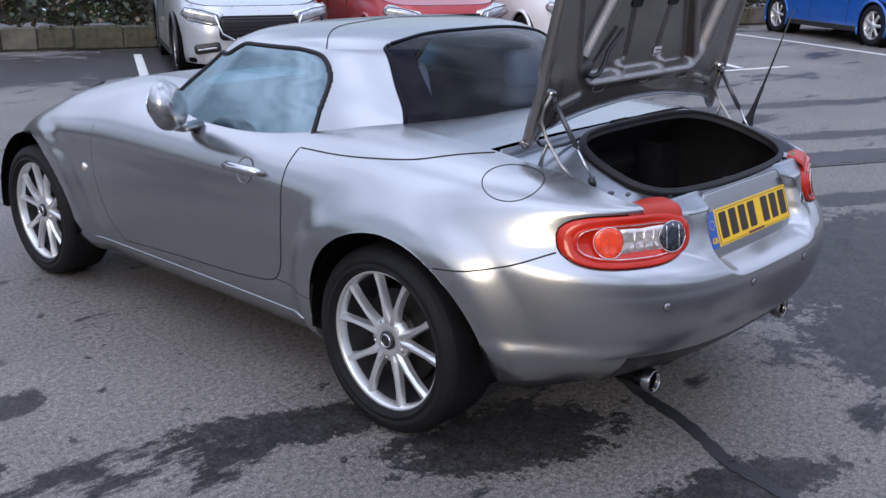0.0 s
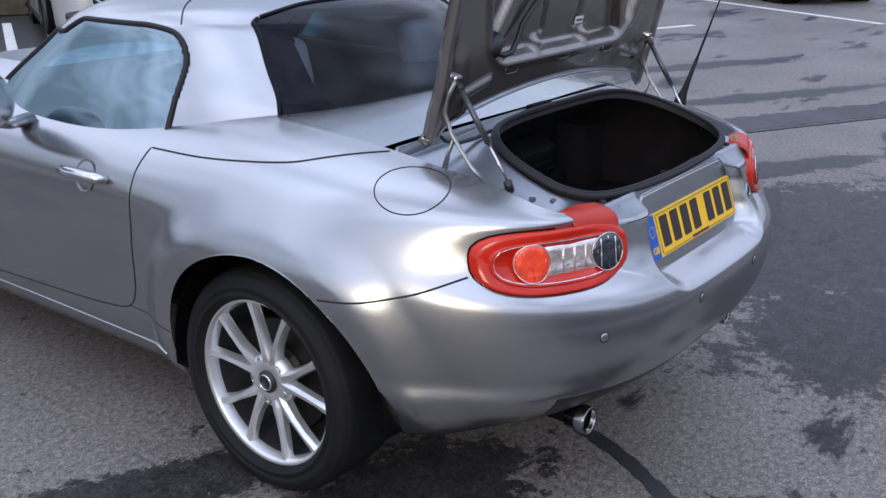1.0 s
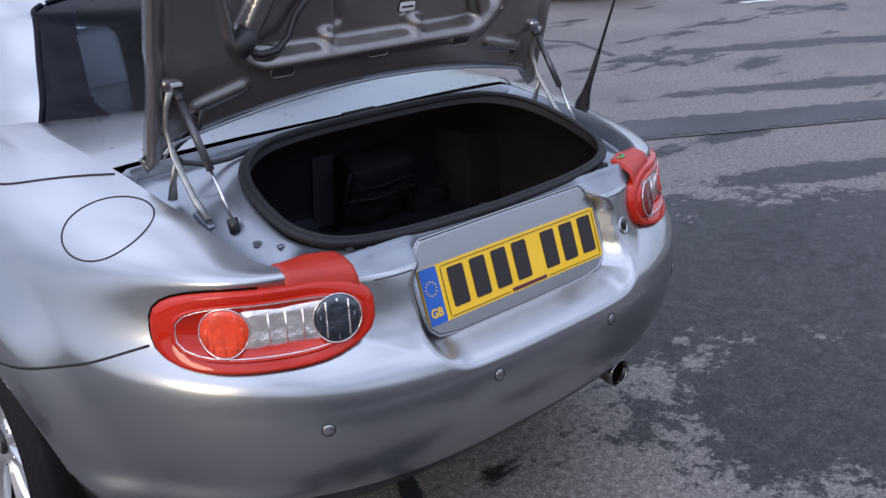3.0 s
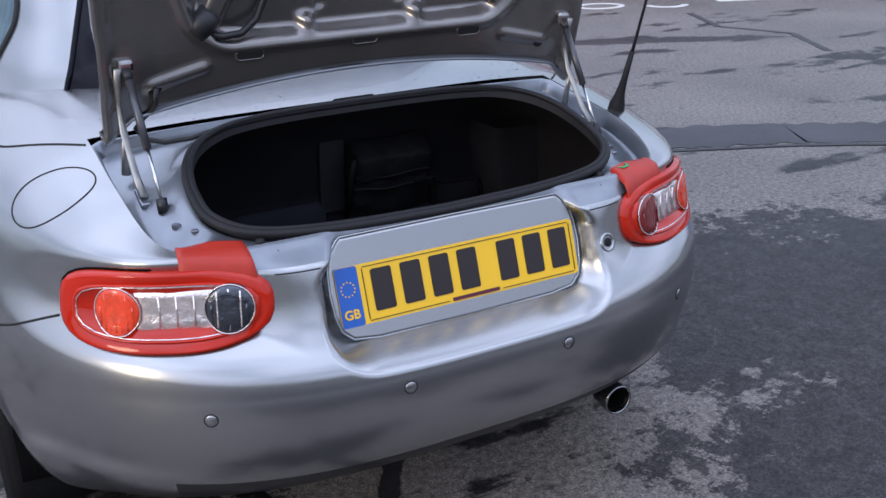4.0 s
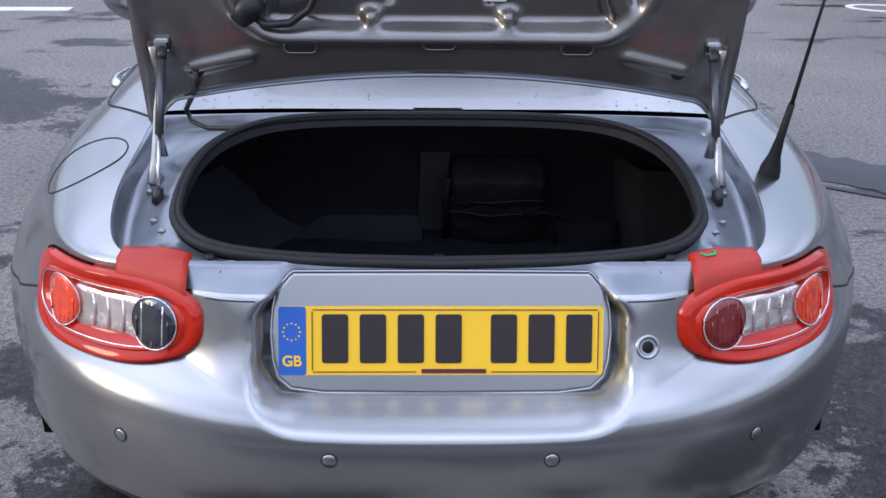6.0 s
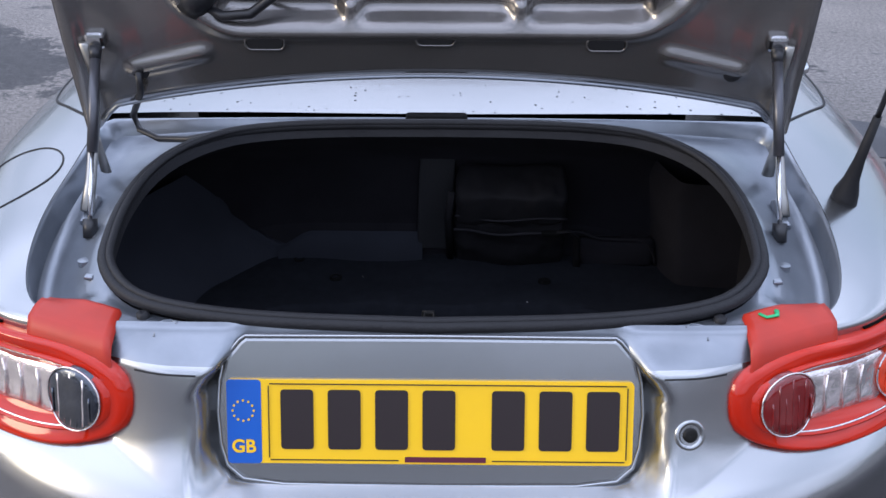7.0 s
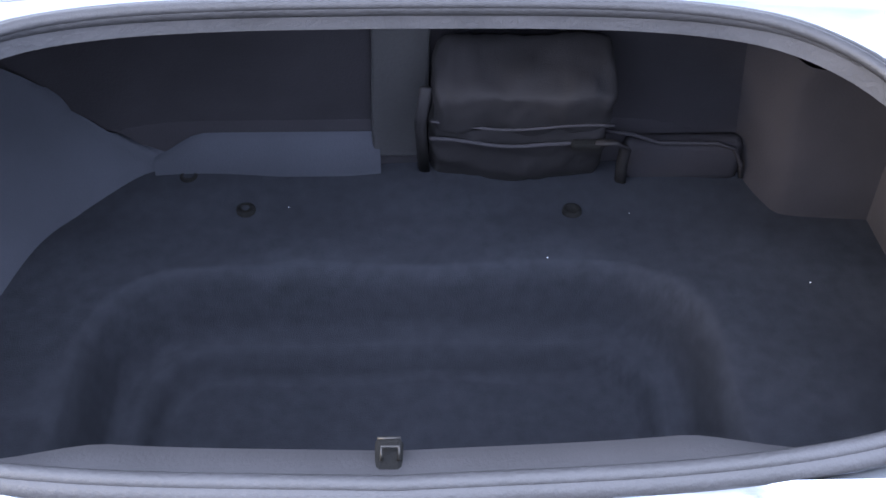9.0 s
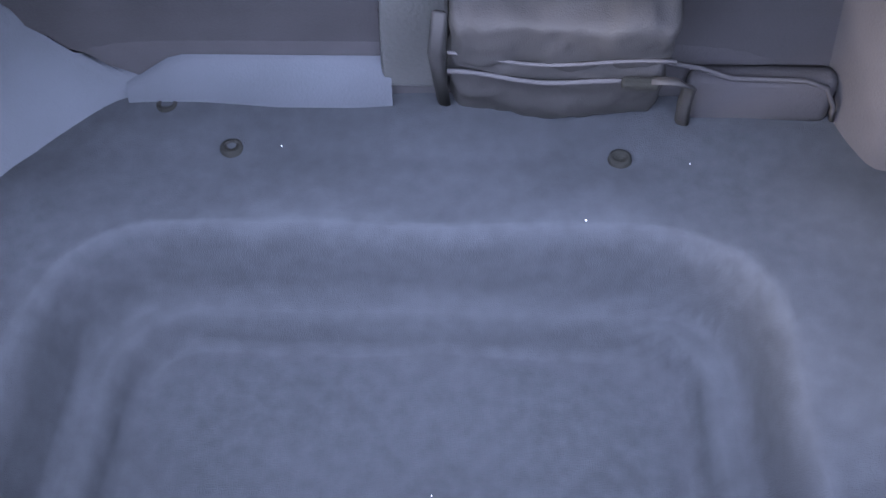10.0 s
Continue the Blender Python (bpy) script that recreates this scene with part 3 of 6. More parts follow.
def dome_point(v, phi):
    k = np.arange(7.0)
    z, w, yr, yf, y0 = (spline(k, c, v) for c in (DOME_Z, DOME_W, DOME_R, DOME_F, DOME_Y0))
    c, s = np.cos(phi), np.abs(np.sin(phi))
    n = 2.6
    x = -w * s ** (2 / n)
    y = np.where(c > 0, y0 - (y0 - yr) * np.abs(c) ** (2 / n), y0 + (yf - y0) * np.abs(c) ** (2 / n))
    return np.stack([x, y, z], -1)


def build_dome():
    vd = np.concatenate([np.linspace(0, 5, 150), 6 - (1 - np.linspace(0, 1, 30)[1:]) ** 2])
    q = np.linspace(0, math.pi, 2400)
    ref = dome_point(np.full_like(q, 1.5), q)
    arc = np.concatenate([[0], np.cumsum(np.linalg.norm(np.diff(ref, axis=0), axis=1))])
    ph = np.interp(np.linspace(0, arc[-1], 380), arc, q)
    g = np.stack([dome_point(vd, np.full_like(vd, a)) for a in ph], 1)
    rows, cols, _ = g.shape
    p = g.reshape(-1, 3)
    fs = np.array(grid_faces(rows, cols))
    nrm = np.zeros_like(p)
    fn = np.cross(p[fs[:, 2]] - p[fs[:, 0]], p[fs[:, 3]] - p[fs[:, 1]])
    for k in range(4):
        np.add.at(nrm, fs[:, k], fn)
    if nrm[:, 2].sum() < 0:
        nrm, fs = -nrm, fs[:, ::-1]
    nrm[np.abs(p[:, 0]) < 1e-6, 0] = 0
    nrm /= np.maximum(np.linalg.norm(nrm, axis=1, keepdims=True), 1e-9)
    c = p[fs].mean(1)
    z, y, ax = c[:, 2], c[:, 1], np.abs(c[:, 0])
    w = np.interp(z, DOME_Z, DOME_W)
    rear = y < 0.75
    frac = ax / np.maximum(w, 1e-6)
    r_edge = 0.737 - 0.16 * smooth_step(1.15, 1.21, z) ** 2
    glass_r = rear & (frac < r_edge) & (z < 1.203 - 0.03 * np.minimum(frac / 0.72, 1.2) ** 4)
    frit = glass_r & ((frac / 0.62) ** 6 + np.abs((z - 1.06) / 0.128) ** 6 > 1)
    glass_r &= ~frit
    a_line = 1.36 - (z - 0.95) * 1.25
    side = (y > spline([0.84, 0.95, 1.05, 1.10, 1.135, 1.158], [0.455, 0.465, 0.482, 0.508, 0.552, 0.66], z)) & (y < a_line) & (frac > 0.55) & (z < 1.158 - 0.05 * smooth_step(0.95, 1.1, y))
    ring = side & ~((y > spline([0.84, 0.95, 1.05, 1.10, 1.135, 1.158], [0.475, 0.485, 0.502, 0.530, 0.578, 0.69], z)) & (y < a_line - 0.03) & (z < 1.146 - 0.05 * smooth_step(0.95, 1.1, y)))
    side &= ~ring
    front = (y > a_line + 0.055) & (z < 1.165) & (y > 1.0)
    top = ~(glass_r | frit | side | ring | front)
    roof = top & (y > 0.75 - 0.22 * frac ** 2 * smooth_step(1.24, 1.15, z) ** 2) & (z > 1.15)
    names = (("rear_window", glass_r, REAR_GLASS), ("rear_window_border", frit, FRIT), ("side_window", side, GLASS), ("window_seal", ring, RUBBER),
             ("windscreen", front, GLASS), ("roof_panel", roof, PAINT), ("hardtop", top & ~roof, PAINT))
    for sgn in (1, -1):
        for name, sel, mat in names:
            f = fs[sel] if sgn == 1 else fs[sel][:, ::-1]
            used, inv = np.unique(f, return_inverse=True)
            me = bpy.data.meshes.new(name)
            me.from_pydata((p[used] * (sgn, 1, 1)).tolist(), [], inv.reshape(f.shape).tolist())
            link(name, me, mat, car)
            me.normals_split_custom_set_from_vertices((nrm[used] * (sgn, 1, 1)).tolist())
    return p, fs


DOME_P, DOME_F2 = build_dome()
DOME_TREE = BVHTree.FromPolygons([Vector(v) for v in DOME_P], [tuple(int(i) for i in f) for f in DOME_F2])


def edge_line(name, pts, way, r, mat, label):
    """A smooth rubber edge laid along the hardtop."""
    k = np.linspace(0, len(pts) - 1, len(pts) * 6)
    co = [spline(range(len(pts)), [q[i] for q in pts], k) for i in range(3)]
    hit = [DOME_TREE.ray_cast(Vector(p), Vector(way))[0] for p in zip(*co)]
    hit = [q for q in hit if q is not None]
    for s in (1, -1):
        part(name, tube(bmesh.new(), [mirror(q, s) for q in hit], r, 8), mat, car, label, True)


WINDOW = [(-2, float(spline([0.84, 0.95, 1.05, 1.10, 1.135, 1.158], [0.465, 0.475, 0.492, 0.518, 0.562, 0.67], z)), z) for z in (0.87, 0.91, 0.95, 0.99, 1.03, 1.06, 1.085, 1.105, 1.122, 1.135, 1.145)]
WINDOW += [(-2, y, 1.153 - 0.05 * float(smooth_step(0.95, 1.1, y))) for y in np.linspace(0.68, 1.07, 12)]
WINDOW += [(-2, 1.345 - (z - 0.95) * 1.25, z) for z in np.linspace(1.105, 0.90, 12)]
edge_line("window_edge", WINDOW, (1, 0, 0), 0.0085, RUBBER, "black window rubber")
edge_line("rear_window_edge", [(-float((0.737 - 0.16 * smooth_step(1.15, 1.21, z) ** 2) * np.interp(z, DOME_Z, DOME_W)), -2, z) for z in np.linspace(0.93, 1.172, 20)], (0, 1, 0), 0.0075, FRIT, "black window edge")
edge_line("rear_window_edge", [(-float(q * np.interp(1.203 - 0.03 * (q / 0.72) ** 4, DOME_Z, DOME_W)), -2, 1.203 - 0.03 * (q / 0.72) ** 4) for q in np.linspace(0.71, 0.002, 22)], (0, 1, 0), 0.0075, FRIT, "black window edge")


def roof_line(name, pts_xy, r=0.0025):
    k = np.linspace(0, len(pts_xy) - 1, len(pts_xy) * 8)
    xs, ys = (spline(range(len(pts_xy)), [q[i] for q in pts_xy], k) for i in (0, 1))
    pts = [DOME_TREE.ray_cast(Vector((x, y, 2)), Vector((0, 0, -1)))[0] for x, y in zip(xs, ys)]
    pts = [q for q in pts if q is not None]
    for s in (1, -1):
        part(name, tube(bmesh.new(), [mirror(q, s) for q in pts], r, 6), GAP, car, "dark roof joint", True)


roof_line("roof_gap", [(-0.01, 0.80), (-0.2, 0.76), (-0.38, 0.70), (-0.5, 0.62), (-0.565, 0.56)])


# rear deck between hardtop and boot
def build_deck():
    edge = [q for q in body_grid()[-1] if -0.21 < q[1] < 0.62]
    us = np.linspace(-1, 1, 41)
    vs = []
    for q in edge:
        ye = float(q[1])
        for u in us:
            y = ye - 0.077 * (1 - u * u) * float(smooth_step(0.4, -0.2, ye))
            zc = float(spline([-0.28, 0.0, 0.22, 0.62], [0.938, 0.960, 0.974, 0.98], y))
            zc = max(zc, q[2])
            vs.append((-u * q[0], y, q[2] + (zc - q[2]) * (1 - abs(u) ** 2.2)))
    raw("rear_deck", vs, grid_faces(len(edge), len(us)), PAINT, car, "silver rear deck panel")
    # rain drops on the deck and the haunches
    deck = BVHTree.FromPolygons([Vector(v) for v in vs], grid_faces(len(edge), len(us)))
    r = random.Random(21)
    bm = bmesh.new()
    for _ in range(230):
        x, y = r.uniform(-0.56, 0.56), r.uniform(-0.29, 0.1)
        q = deck.ray_cast(Vector((x, y, 2)), Vector((0, 0, -1)))[0] or BODY_TREE.ray_cast(Vector((-abs(x), y, 2)), Vector((0, 0, -1)))[0]
        if q is None or abs(x) < 0.56 and y < -0.27:
            continue
        k = r.uniform(0.001, 0.0026)
        bmesh.ops.create_icosphere(bm, subdivisions=1, radius=1, matrix=Matrix.Translation((x, y, q.z)) @ Matrix.Diagonal((k * r.uniform(0.8, 1.5), k, k * 0.45, 1)))
    drops = part("rain_drops", bm, WATER, car, "scattered rain drops", True)
    tagged(drops, "scattered rain drops", kind="stuff")
    xs = us
    # bonnet
    ys = np.linspace(1.5, 2.75, 30)
    vs = []
    for y in ys:
        e, _ = on_body((-0.50, y, 2), (0, 0, -1))
        ze = e.z if e else 0.7
        for x in xs:
            vs.append((x * 0.55, y, ze + 0.012 * math.cos(x * math.pi / 2) + 0.002))
    raw("bonnet", vs, grid_faces(len(ys), len(xs)), PAINT, car, "silver bonnet")


build_deck()


# ---------------- boot: gutter, seal, lining ----------------
def seal_z(y):
    return 0.808 + 0.355 * (y + 0.728)


ANG = np.linspace(0, 2 * math.pi, 181)[:-1]
BOOT_C = (0.0, -0.56)


# half of the opening, from its front edge round to the sill
SEAL_X = [0.0, 0.11, 0.21, 0.31, 0.375, 0.42, 0.445, 0.454, 0.453, 0.435, 0.39, 0.31, 0.18, 0.0]
SEAL_Y = [-0.343, -0.344, -0.348, -0.362, -0.392, -0.437, -0.497, -0.56, -0.612, -0.652, -0.690, -0.711, -0.724, -0.730]


def seal_ring(scale=1.0):
    k = np.linspace(0, 13, 400)
    x, y = spline(range(14), SEAL_X, k), spline(range(14), SEAL_Y, k) - BOOT_C[1]
    a, r = np.arctan2(y, x), np.hypot(x, y)
    o = np.argsort(a)
    # fold the angle on to the right half
    half = np.arctan2(np.sin(ANG), np.abs(np.cos(ANG)))
    r = np.interp(half, a[o], r[o])
    r = (np.roll(r, 1) + 2 * r + np.roll(r, -1)) / 4 * scale
    return np.stack([r * np.cos(ANG), BOOT_C[1] + r * np.sin(ANG)], -1)


def lid_opening():
    """The edge of the body round the boot, by angle."""
    left = [p for p in body_grid()[-1] if p[1] < -0.215]
    pts = [(p[0], p[1], p[2]) for p in left] + [(-x, p[1], p[2]) for x, p in ((p[0], p) for p in left)]
    for x in np.linspace(-0.55, 0.55, 30):
        pts.append((x, -0.277 + 0.06 * (x / 0.55) ** 2, 0.936 - 0.026 * (x / 0.55) ** 2))
    ang = np.array([math.atan2(p[1] - BOOT_C[1], p[0]) % (2 * math.pi) for p in pts])
    rad = np.array([math.hypot(p[0], p[1] - BOOT_C[1]) for p in pts])
    zz = np.array([p[2] for p in pts])
    o = np.argsort(ang)
    r = np.interp(ANG, ang[o], rad[o], period=2 * math.pi)
    z = np.interp(ANG, ang[o], zz[o], period=2 * math.pi)
    return np.stack([r * np.cos(ANG), BOOT_C[1] + r * np.sin(ANG), z], -1)


def build_boot():
    out = lid_opening()
    seal = seal_ring()
    zs = seal_z(seal[:, 1])
    c = np.array([0, BOOT_C[1]])

    def ring(k, drop, lift):
        xy = out[:, :2] * (1 - k) + seal * k
        return np.column_stack([xy, out[:, 2] * (1 - lift) + zs * lift - drop])

    front = smooth_step(0.3, 0.9, np.sin(ANG))
    back = smooth_step(-0.665, -0.70, out[:, 1])
    back = np.maximum(back, 0.85 * front)
    rings = [ring(0.0, 0.0015, 0), ring(0.015, 0.002, 0), ring(0.035, 0.008 * (1 - back) + 0.002 * back, 0.05), ring(0.07, 0.045 * (1 - back) + 0.003 * back, 0.15), ring(0.12, 0.05 * (1 - back) + 0.004 * back, 0.25), ring(0.28, 0.052 * (1 - back) + 0.004 * back, 0.5),
             ring(0.55, 0.040 * (1 - back) + 0.006 * back, 0.8), ring(0.72, 0.024 * (1 - back) + 0.006, 1.0), ring(0.9, 0.012, 1.0), ring(1.0, 0.010, 1.0)]
    n = len(ANG)
    raw("gutter_wall", np.concatenate(rings[:4]), grid_faces(4, n, True), SHADED_SILVER, car, "silver painted side of the boot gutter")
    raw("boot_gutter", np.concatenate(rings[3:]), grid_faces(len(rings) - 3, n, True), SHADED_SILVER, car, "silver painted rain gutter round the boot")
    flat = BVHTree.FromPolygons([Vector(v) for v in np.concatenate(rings)], grid_faces(len(rings), n, True))
    # the weather seal: outer lip and inner bead
    for k, r, up, nm in ((0.992, 0.0095, 0.003, "outer_lip"), (0.974, 0.006, 0.009, "inner_bead")):
        xy = c + (seal - c) * k
        part("boot_seal", tube(bmesh.new(), [(x, y, seal_z(y) + up) for x, y in xy], r, 10, True, 0.9), RUBBER, car, "black rubber boot seal", True)
    # lining: lip, then walls widening below to the floor
    def rr(a, bf, br, nn):
        co, si = np.cos(ANG), np.sin(ANG)
        b = np.where(si > 0, bf, br)
        r = (np.abs(co / a) ** nn + np.abs(si / b) ** nn) ** (-1 / nn)
        return np.stack([r * co, BOOT_C[1] + r * si], -1)
    lip = c + (seal - c) * 0.968
    inner = [np.column_stack([lip, seal_z(lip[:, 1]) + 0.004]), np.column_stack([lip, seal_z(lip[:, 1]) - 0.014])]
    w1, w2 = rr(0.55, 0.437, 0.137, 9), rr(0.55, 0.443, 0.127, 12)
    inner += [np.column_stack([w1, np.minimum(0.80, seal_z(w1[:, 1]) - 0.075)]), np.column_stack([w2, np.full(n, 0.54)])]
    raw("seal_flange", np.concatenate(inner[:2]), grid_faces(2, n, True), LIT_RUBBER, car, "black rubber flange of the boot seal, coloured lighter as lit")
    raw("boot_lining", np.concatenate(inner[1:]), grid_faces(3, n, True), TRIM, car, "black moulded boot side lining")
    # rear lip trim, lighter plastic
    rear = [k for k in range(n) if np.sin(ANG[k]) < -0.40]
    vs = []
    for off, z0 in ((0.0, -0.006), (0.014, -0.007), (0.038, -0.010), (0.043, -0.022), (0.042, -0.11)):
        for a in rear:
            x, y = lip[a]
            k = float(smooth_step(-0.40, -0.62, np.sin(ANG[a])))
            vs.append((x * (1 - off * 0.6), y + off * (0.25 + 0.75 * k), float(seal_z(y)) + z0))
    raw("boot_sill_trim", vs, grid_faces(5, len(rear)), SILL, car, "grey plastic boot sill trim")
    bm = rbox(bmesh.new(), (0.019, 0.026, 0.012), pose(-0.004, -0.692, 0.798, 14, 0, 0), 0.003)
    la = part("boot_latch", bm, LINER, car, "black boot latch striker")
    part("latch_hook", tube(bmesh.new(), [(-0.009, -0.698, 0.804), (-0.009, -0.690, 0.809), (0.003, -0.690, 0.809), (0.003, -0.698, 0.804)], 0.0013, 6), DARK_STEEL, la, "thin steel wire hook", True)
    part("latch_pin", tube(bmesh.new(), [(-0.012, -0.681, 0.806), (0.004, -0.681, 0.806)], 0.0013, 6), DARK_STEEL, la, smooth=True)
    # floor carpet with a stepped well
    xs, ys = np.linspace(-0.56, 0.56, 141), np.linspace(-0.685, -0.122, 76)
    X, Y = np.meshgrid(xs, ys)

    def well(cx, hw, yf, rad, soft):
        qx, qy = np.abs(X - cx) - (hw - rad), (Y + 0.60) - (yf + 0.60 - rad)
        d = np.hypot(np.maximum(qx, 0), np.maximum(qy, 0)) + np.minimum(np.maximum(qx, qy), 0) - rad
        return smooth_step(soft, -soft, d)
    Z = 0.588 + 0.2 * np.maximum(Y + 0.20, 0) - 0.098 * well(-0.005, 0.322, -0.299, 0.10, 0.014) - 0.040 * well(-0.005, 0.276, -0.329, 0.075, 0.011)
    Z += 0.004 * np.sin(X * 23 + 1) * np.sin(Y * 31)
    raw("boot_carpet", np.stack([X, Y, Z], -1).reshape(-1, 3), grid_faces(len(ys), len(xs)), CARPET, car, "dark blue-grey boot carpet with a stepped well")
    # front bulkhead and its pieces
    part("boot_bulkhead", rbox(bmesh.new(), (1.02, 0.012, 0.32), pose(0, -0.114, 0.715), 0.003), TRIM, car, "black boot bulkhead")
    vs = []
    us = np.linspace(-0.305, -0.03, 18)
    for dy, dz in ((-0.012, 0.0), (-0.010, 0.03), (-0.004, 0.058), (0.004, 0.066)):
        for u in us:
            k = smooth_step(-0.24, -0.31, u)
            vs.append((u, -0.126 + dy, 0.598 + dz * 0.85 * (1 - 0.6 * k)))
    raw("bulkhead_skirt", vs, grid_faces(4, len(us)), TRIM_GREY, car, "grey fabric skirt along the boot bulkhead")
    part("bulkhead_strap", rbox(bmesh.new(), (0.066, 0.012, 0.20), pose(-0.004, -0.127, 0.722, 0, 2, 0), 0.004), RUBBER, car, "black vertical strap flap")
    # left wheel house
    k = np.linspace(0, 1, 24)
    bx, by = spline([0, 0.2, 0.4, 0.65, 0.85, 1.0], [-0.262, -0.308, -0.372, -0.422, -0.45, -0.46], k), spline([0, 0.2, 0.4, 0.65, 0.85, 1.0], [-0.124, -0.133, -0.18, -0.274, -0.42, -0.62], k)
    vs = []
    for off, up in ((0.0, -0.012), (0.012, 0.012), (0.05, 0.05), (0.075, 0.085), (0.08, 0.13), (0.085, 0.19)):
        for x, y, q in zip(bx, by, k):
            vs.append((x - off, min(y + off * 0.25 * (1 - q), -0.121), 0.59 + 0.2 * max(y + 0.20, 0) + min(up, 0.03 + 0.20 * float(smooth_step(0.0, 0.55, q)))))
    raw("wheel_house_trim", vs, grid_faces(6, 24), TRIM_GREY, car, "grey felt lining over the wheel house")
    # right wheel house
    bx, by = spline([0, 0.3, 0.45, 0.6, 1.0], [0.404, 0.428, 0.447, 0.48, 0.56], k), spline([0, 0.3, 0.45, 0.6, 1.0], [-0.122, -0.18, -0.207, -0.213, -0.217], k)
    vs = []
    for off, up in ((0.0, -0.012), (-0.004, 0.05), (-0.012, 0.11), (-0.02, 0.17), (-0.01, 0.20)):
        for x, y in zip(bx, by):
            vs.append((x + off, y - off * 0.3, 0.59 + 0.2 * max(y + 0.20, 0) + up))
    raw("wheel_house_trim", vs, grid_faces(5, 24), TRIM, car, "black felt lining over the wheel house")
    # low pad with a piped edge
    bm = bmesh.new()
    rbox(bm, (0.145, 0.03, 0.06), pose(0.335, -0.136, 0.622), 0.012)
    pad = part("bulkhead_pad", bm, TRIM, car, "low black pad with grey piping", True)
    part("piping", tube(bmesh.new(), [(0.235, -0.15, 0.672), (0.267, -0.152, 0.668), (0.30, -0.153, 0.656), (0.37, -0.153, 0.654), (0.393, -0.153, 0.645), (0.405, -0.153, 0.622), (0.41, -0.15, 0.60)], 0.0028, 6), PIPING, pad, smooth=True)
    for x, y, z in ((-0.190, -0.19, 0.590), (0.198, -0.198, 0.590), (-0.264, -0.140, 0.601)):
        bm = bmesh.new()
        lathe(bm, [(0.012, -0.002), (0.011, 0.003), (0.007, 0.004), (0.006, 0.001), (0.0, 0.0)], 18, Matrix.Translation((x, y, z)) @ pose(0, 0, 0, 0, -90, 0))
        part("carpet_clip", bm, LINER, car, "round black carpet clip", True)
    rng = random.Random(5)
    for _ in range(9):
        x, y = rng.uniform(-0.4, 0.5), rng.uniform(-0.6, -0.17)
        z = float(Z[np.abs(ys - y).argmin(), np.abs(xs - x).argmin()])
        s = rng.uniform(0.0004, 0.0008)
        part("lint_speck", rbox(bmesh.new(), (s * 2, s, s), pose(x, y, z + 0.002, 0, 0, rng.uniform(0, 180)), 0), WHITE_LABEL, car)
    return flat


GUTTER_TREE = build_boot()


def gutter_z(x, y):
    """The height of the painted metal round the boot."""
    a = GUTTER_TREE.ray_cast(Vector((x, y, 2)), Vector((0, 0, -1)))[0]
    b = BODY_TREE.ray_cast(Vector((-abs(x), y, 2)), Vector((0, 0, -1)))[0]
    return max([q.z for q in (a, b) if q] or [0.80])


# ---------------- the soft bag in the boot ----------------
def build_bag():
    bag = thing("tool_bag", "black nylon tool bag with a zipped flap standing in the boot", "bag", at=(0.134, -0.102, 0.602))
    m = pose(0, 0, 0, 24, 0, -2)

    def soft_box(size, centre, seed, puff):
        bm = bmesh.new()
        bmesh.ops.create_cube(bm, size=1)
        bmesh.ops.subdivide_edges(bm, edges=bm.edges[:], cuts=23, use_grid_fill=True)
        for v in bm.verts:
            d = Vector((v.co.x * 2, v.co.y * 2, v.co.z * 2))
            p = Vector((abs(d.x) ** 6 + abs(d.y) ** 6 + abs(d.z) ** 6, 0, 0)).x ** (1 / 6)
            d = d / max(p, 1e-6)
            q = Vector((d.x * size[0] / 2, d.y * size[1] / 2, d.z * size[2] / 2))
            q += noise.noise_vector(q * 22 + Vector((seed, 0, 0))) * puff + noise.noise_vector(Vector((q.x * 95, q.y * 40, q.z * 45)) + Vector((0, seed, 0))) * 0.0028
            v.co = m @ (q + Vector(centre))
        return bm
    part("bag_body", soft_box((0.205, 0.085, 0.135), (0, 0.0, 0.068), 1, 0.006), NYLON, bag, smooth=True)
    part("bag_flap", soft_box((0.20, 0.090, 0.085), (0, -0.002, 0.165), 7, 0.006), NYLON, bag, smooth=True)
    part("zip", tube(bmesh.new(), [m @ Vector((x, -0.047 - 0.004 * math.cos(x * 30), 0.150 + 0.003 * math.sin(x * 40))) for x in np.linspace(-0.1, 0.102, 16)], 0.0020, 6), PIPING, bag, "grey zip", True)
    part("hem", tube(bmesh.new(), [m @ Vector((x, -0.046 - 0.003 * math.cos(x * 30), 0.108 + 0.006 * abs(x) * 8 + 0.002 * math.sin(x * 60))) for x in np.linspace(-0.102, 0.07, 14)], 0.0019, 6, flat=1.5), PIPING, bag, "folded grey hem", True)
    part("buckle", rbox(bmesh.new(), (0.034, 0.01, 0.012), m @ pose(0.075, -0.05, 0.115), 0.003), LINER, bag, "black plastic buckle")
    part("strap", tube(bmesh.new(), [m @ Vector(q) for q in ((0.085, -0.048, 0.118), (0.107, -0.05, 0.122), (0.122, -0.045, 0.10), (0.126, -0.04, 0.05), (0.13, -0.05, 0.0))], 0.007, 6, flat=0.4), NYLON, bag, "loose black webbing strap", True)
    part("side_strap", tube(bmesh.new(), [m @ Vector(q) for q in ((-0.105, -0.03, 0.20), (-0.112, -0.04, 0.14), (-0.110, -0.035, 0.02))], 0.007, 6, flat=0.4), NYLON, bag, smooth=True)


build_bag()


# ---------------- boot lid, open ----------------
LID_O = Vector((0, -0.345, 1.020))
LID_M = Matrix(((1, 0, 0, LID_O.x), (0, -0.970, -0.2425, LID_O.y), (0, -0.2425, 0.970, LID_O.z), (0, 0, 0, 1)))  # across, out to the rear, up the lid


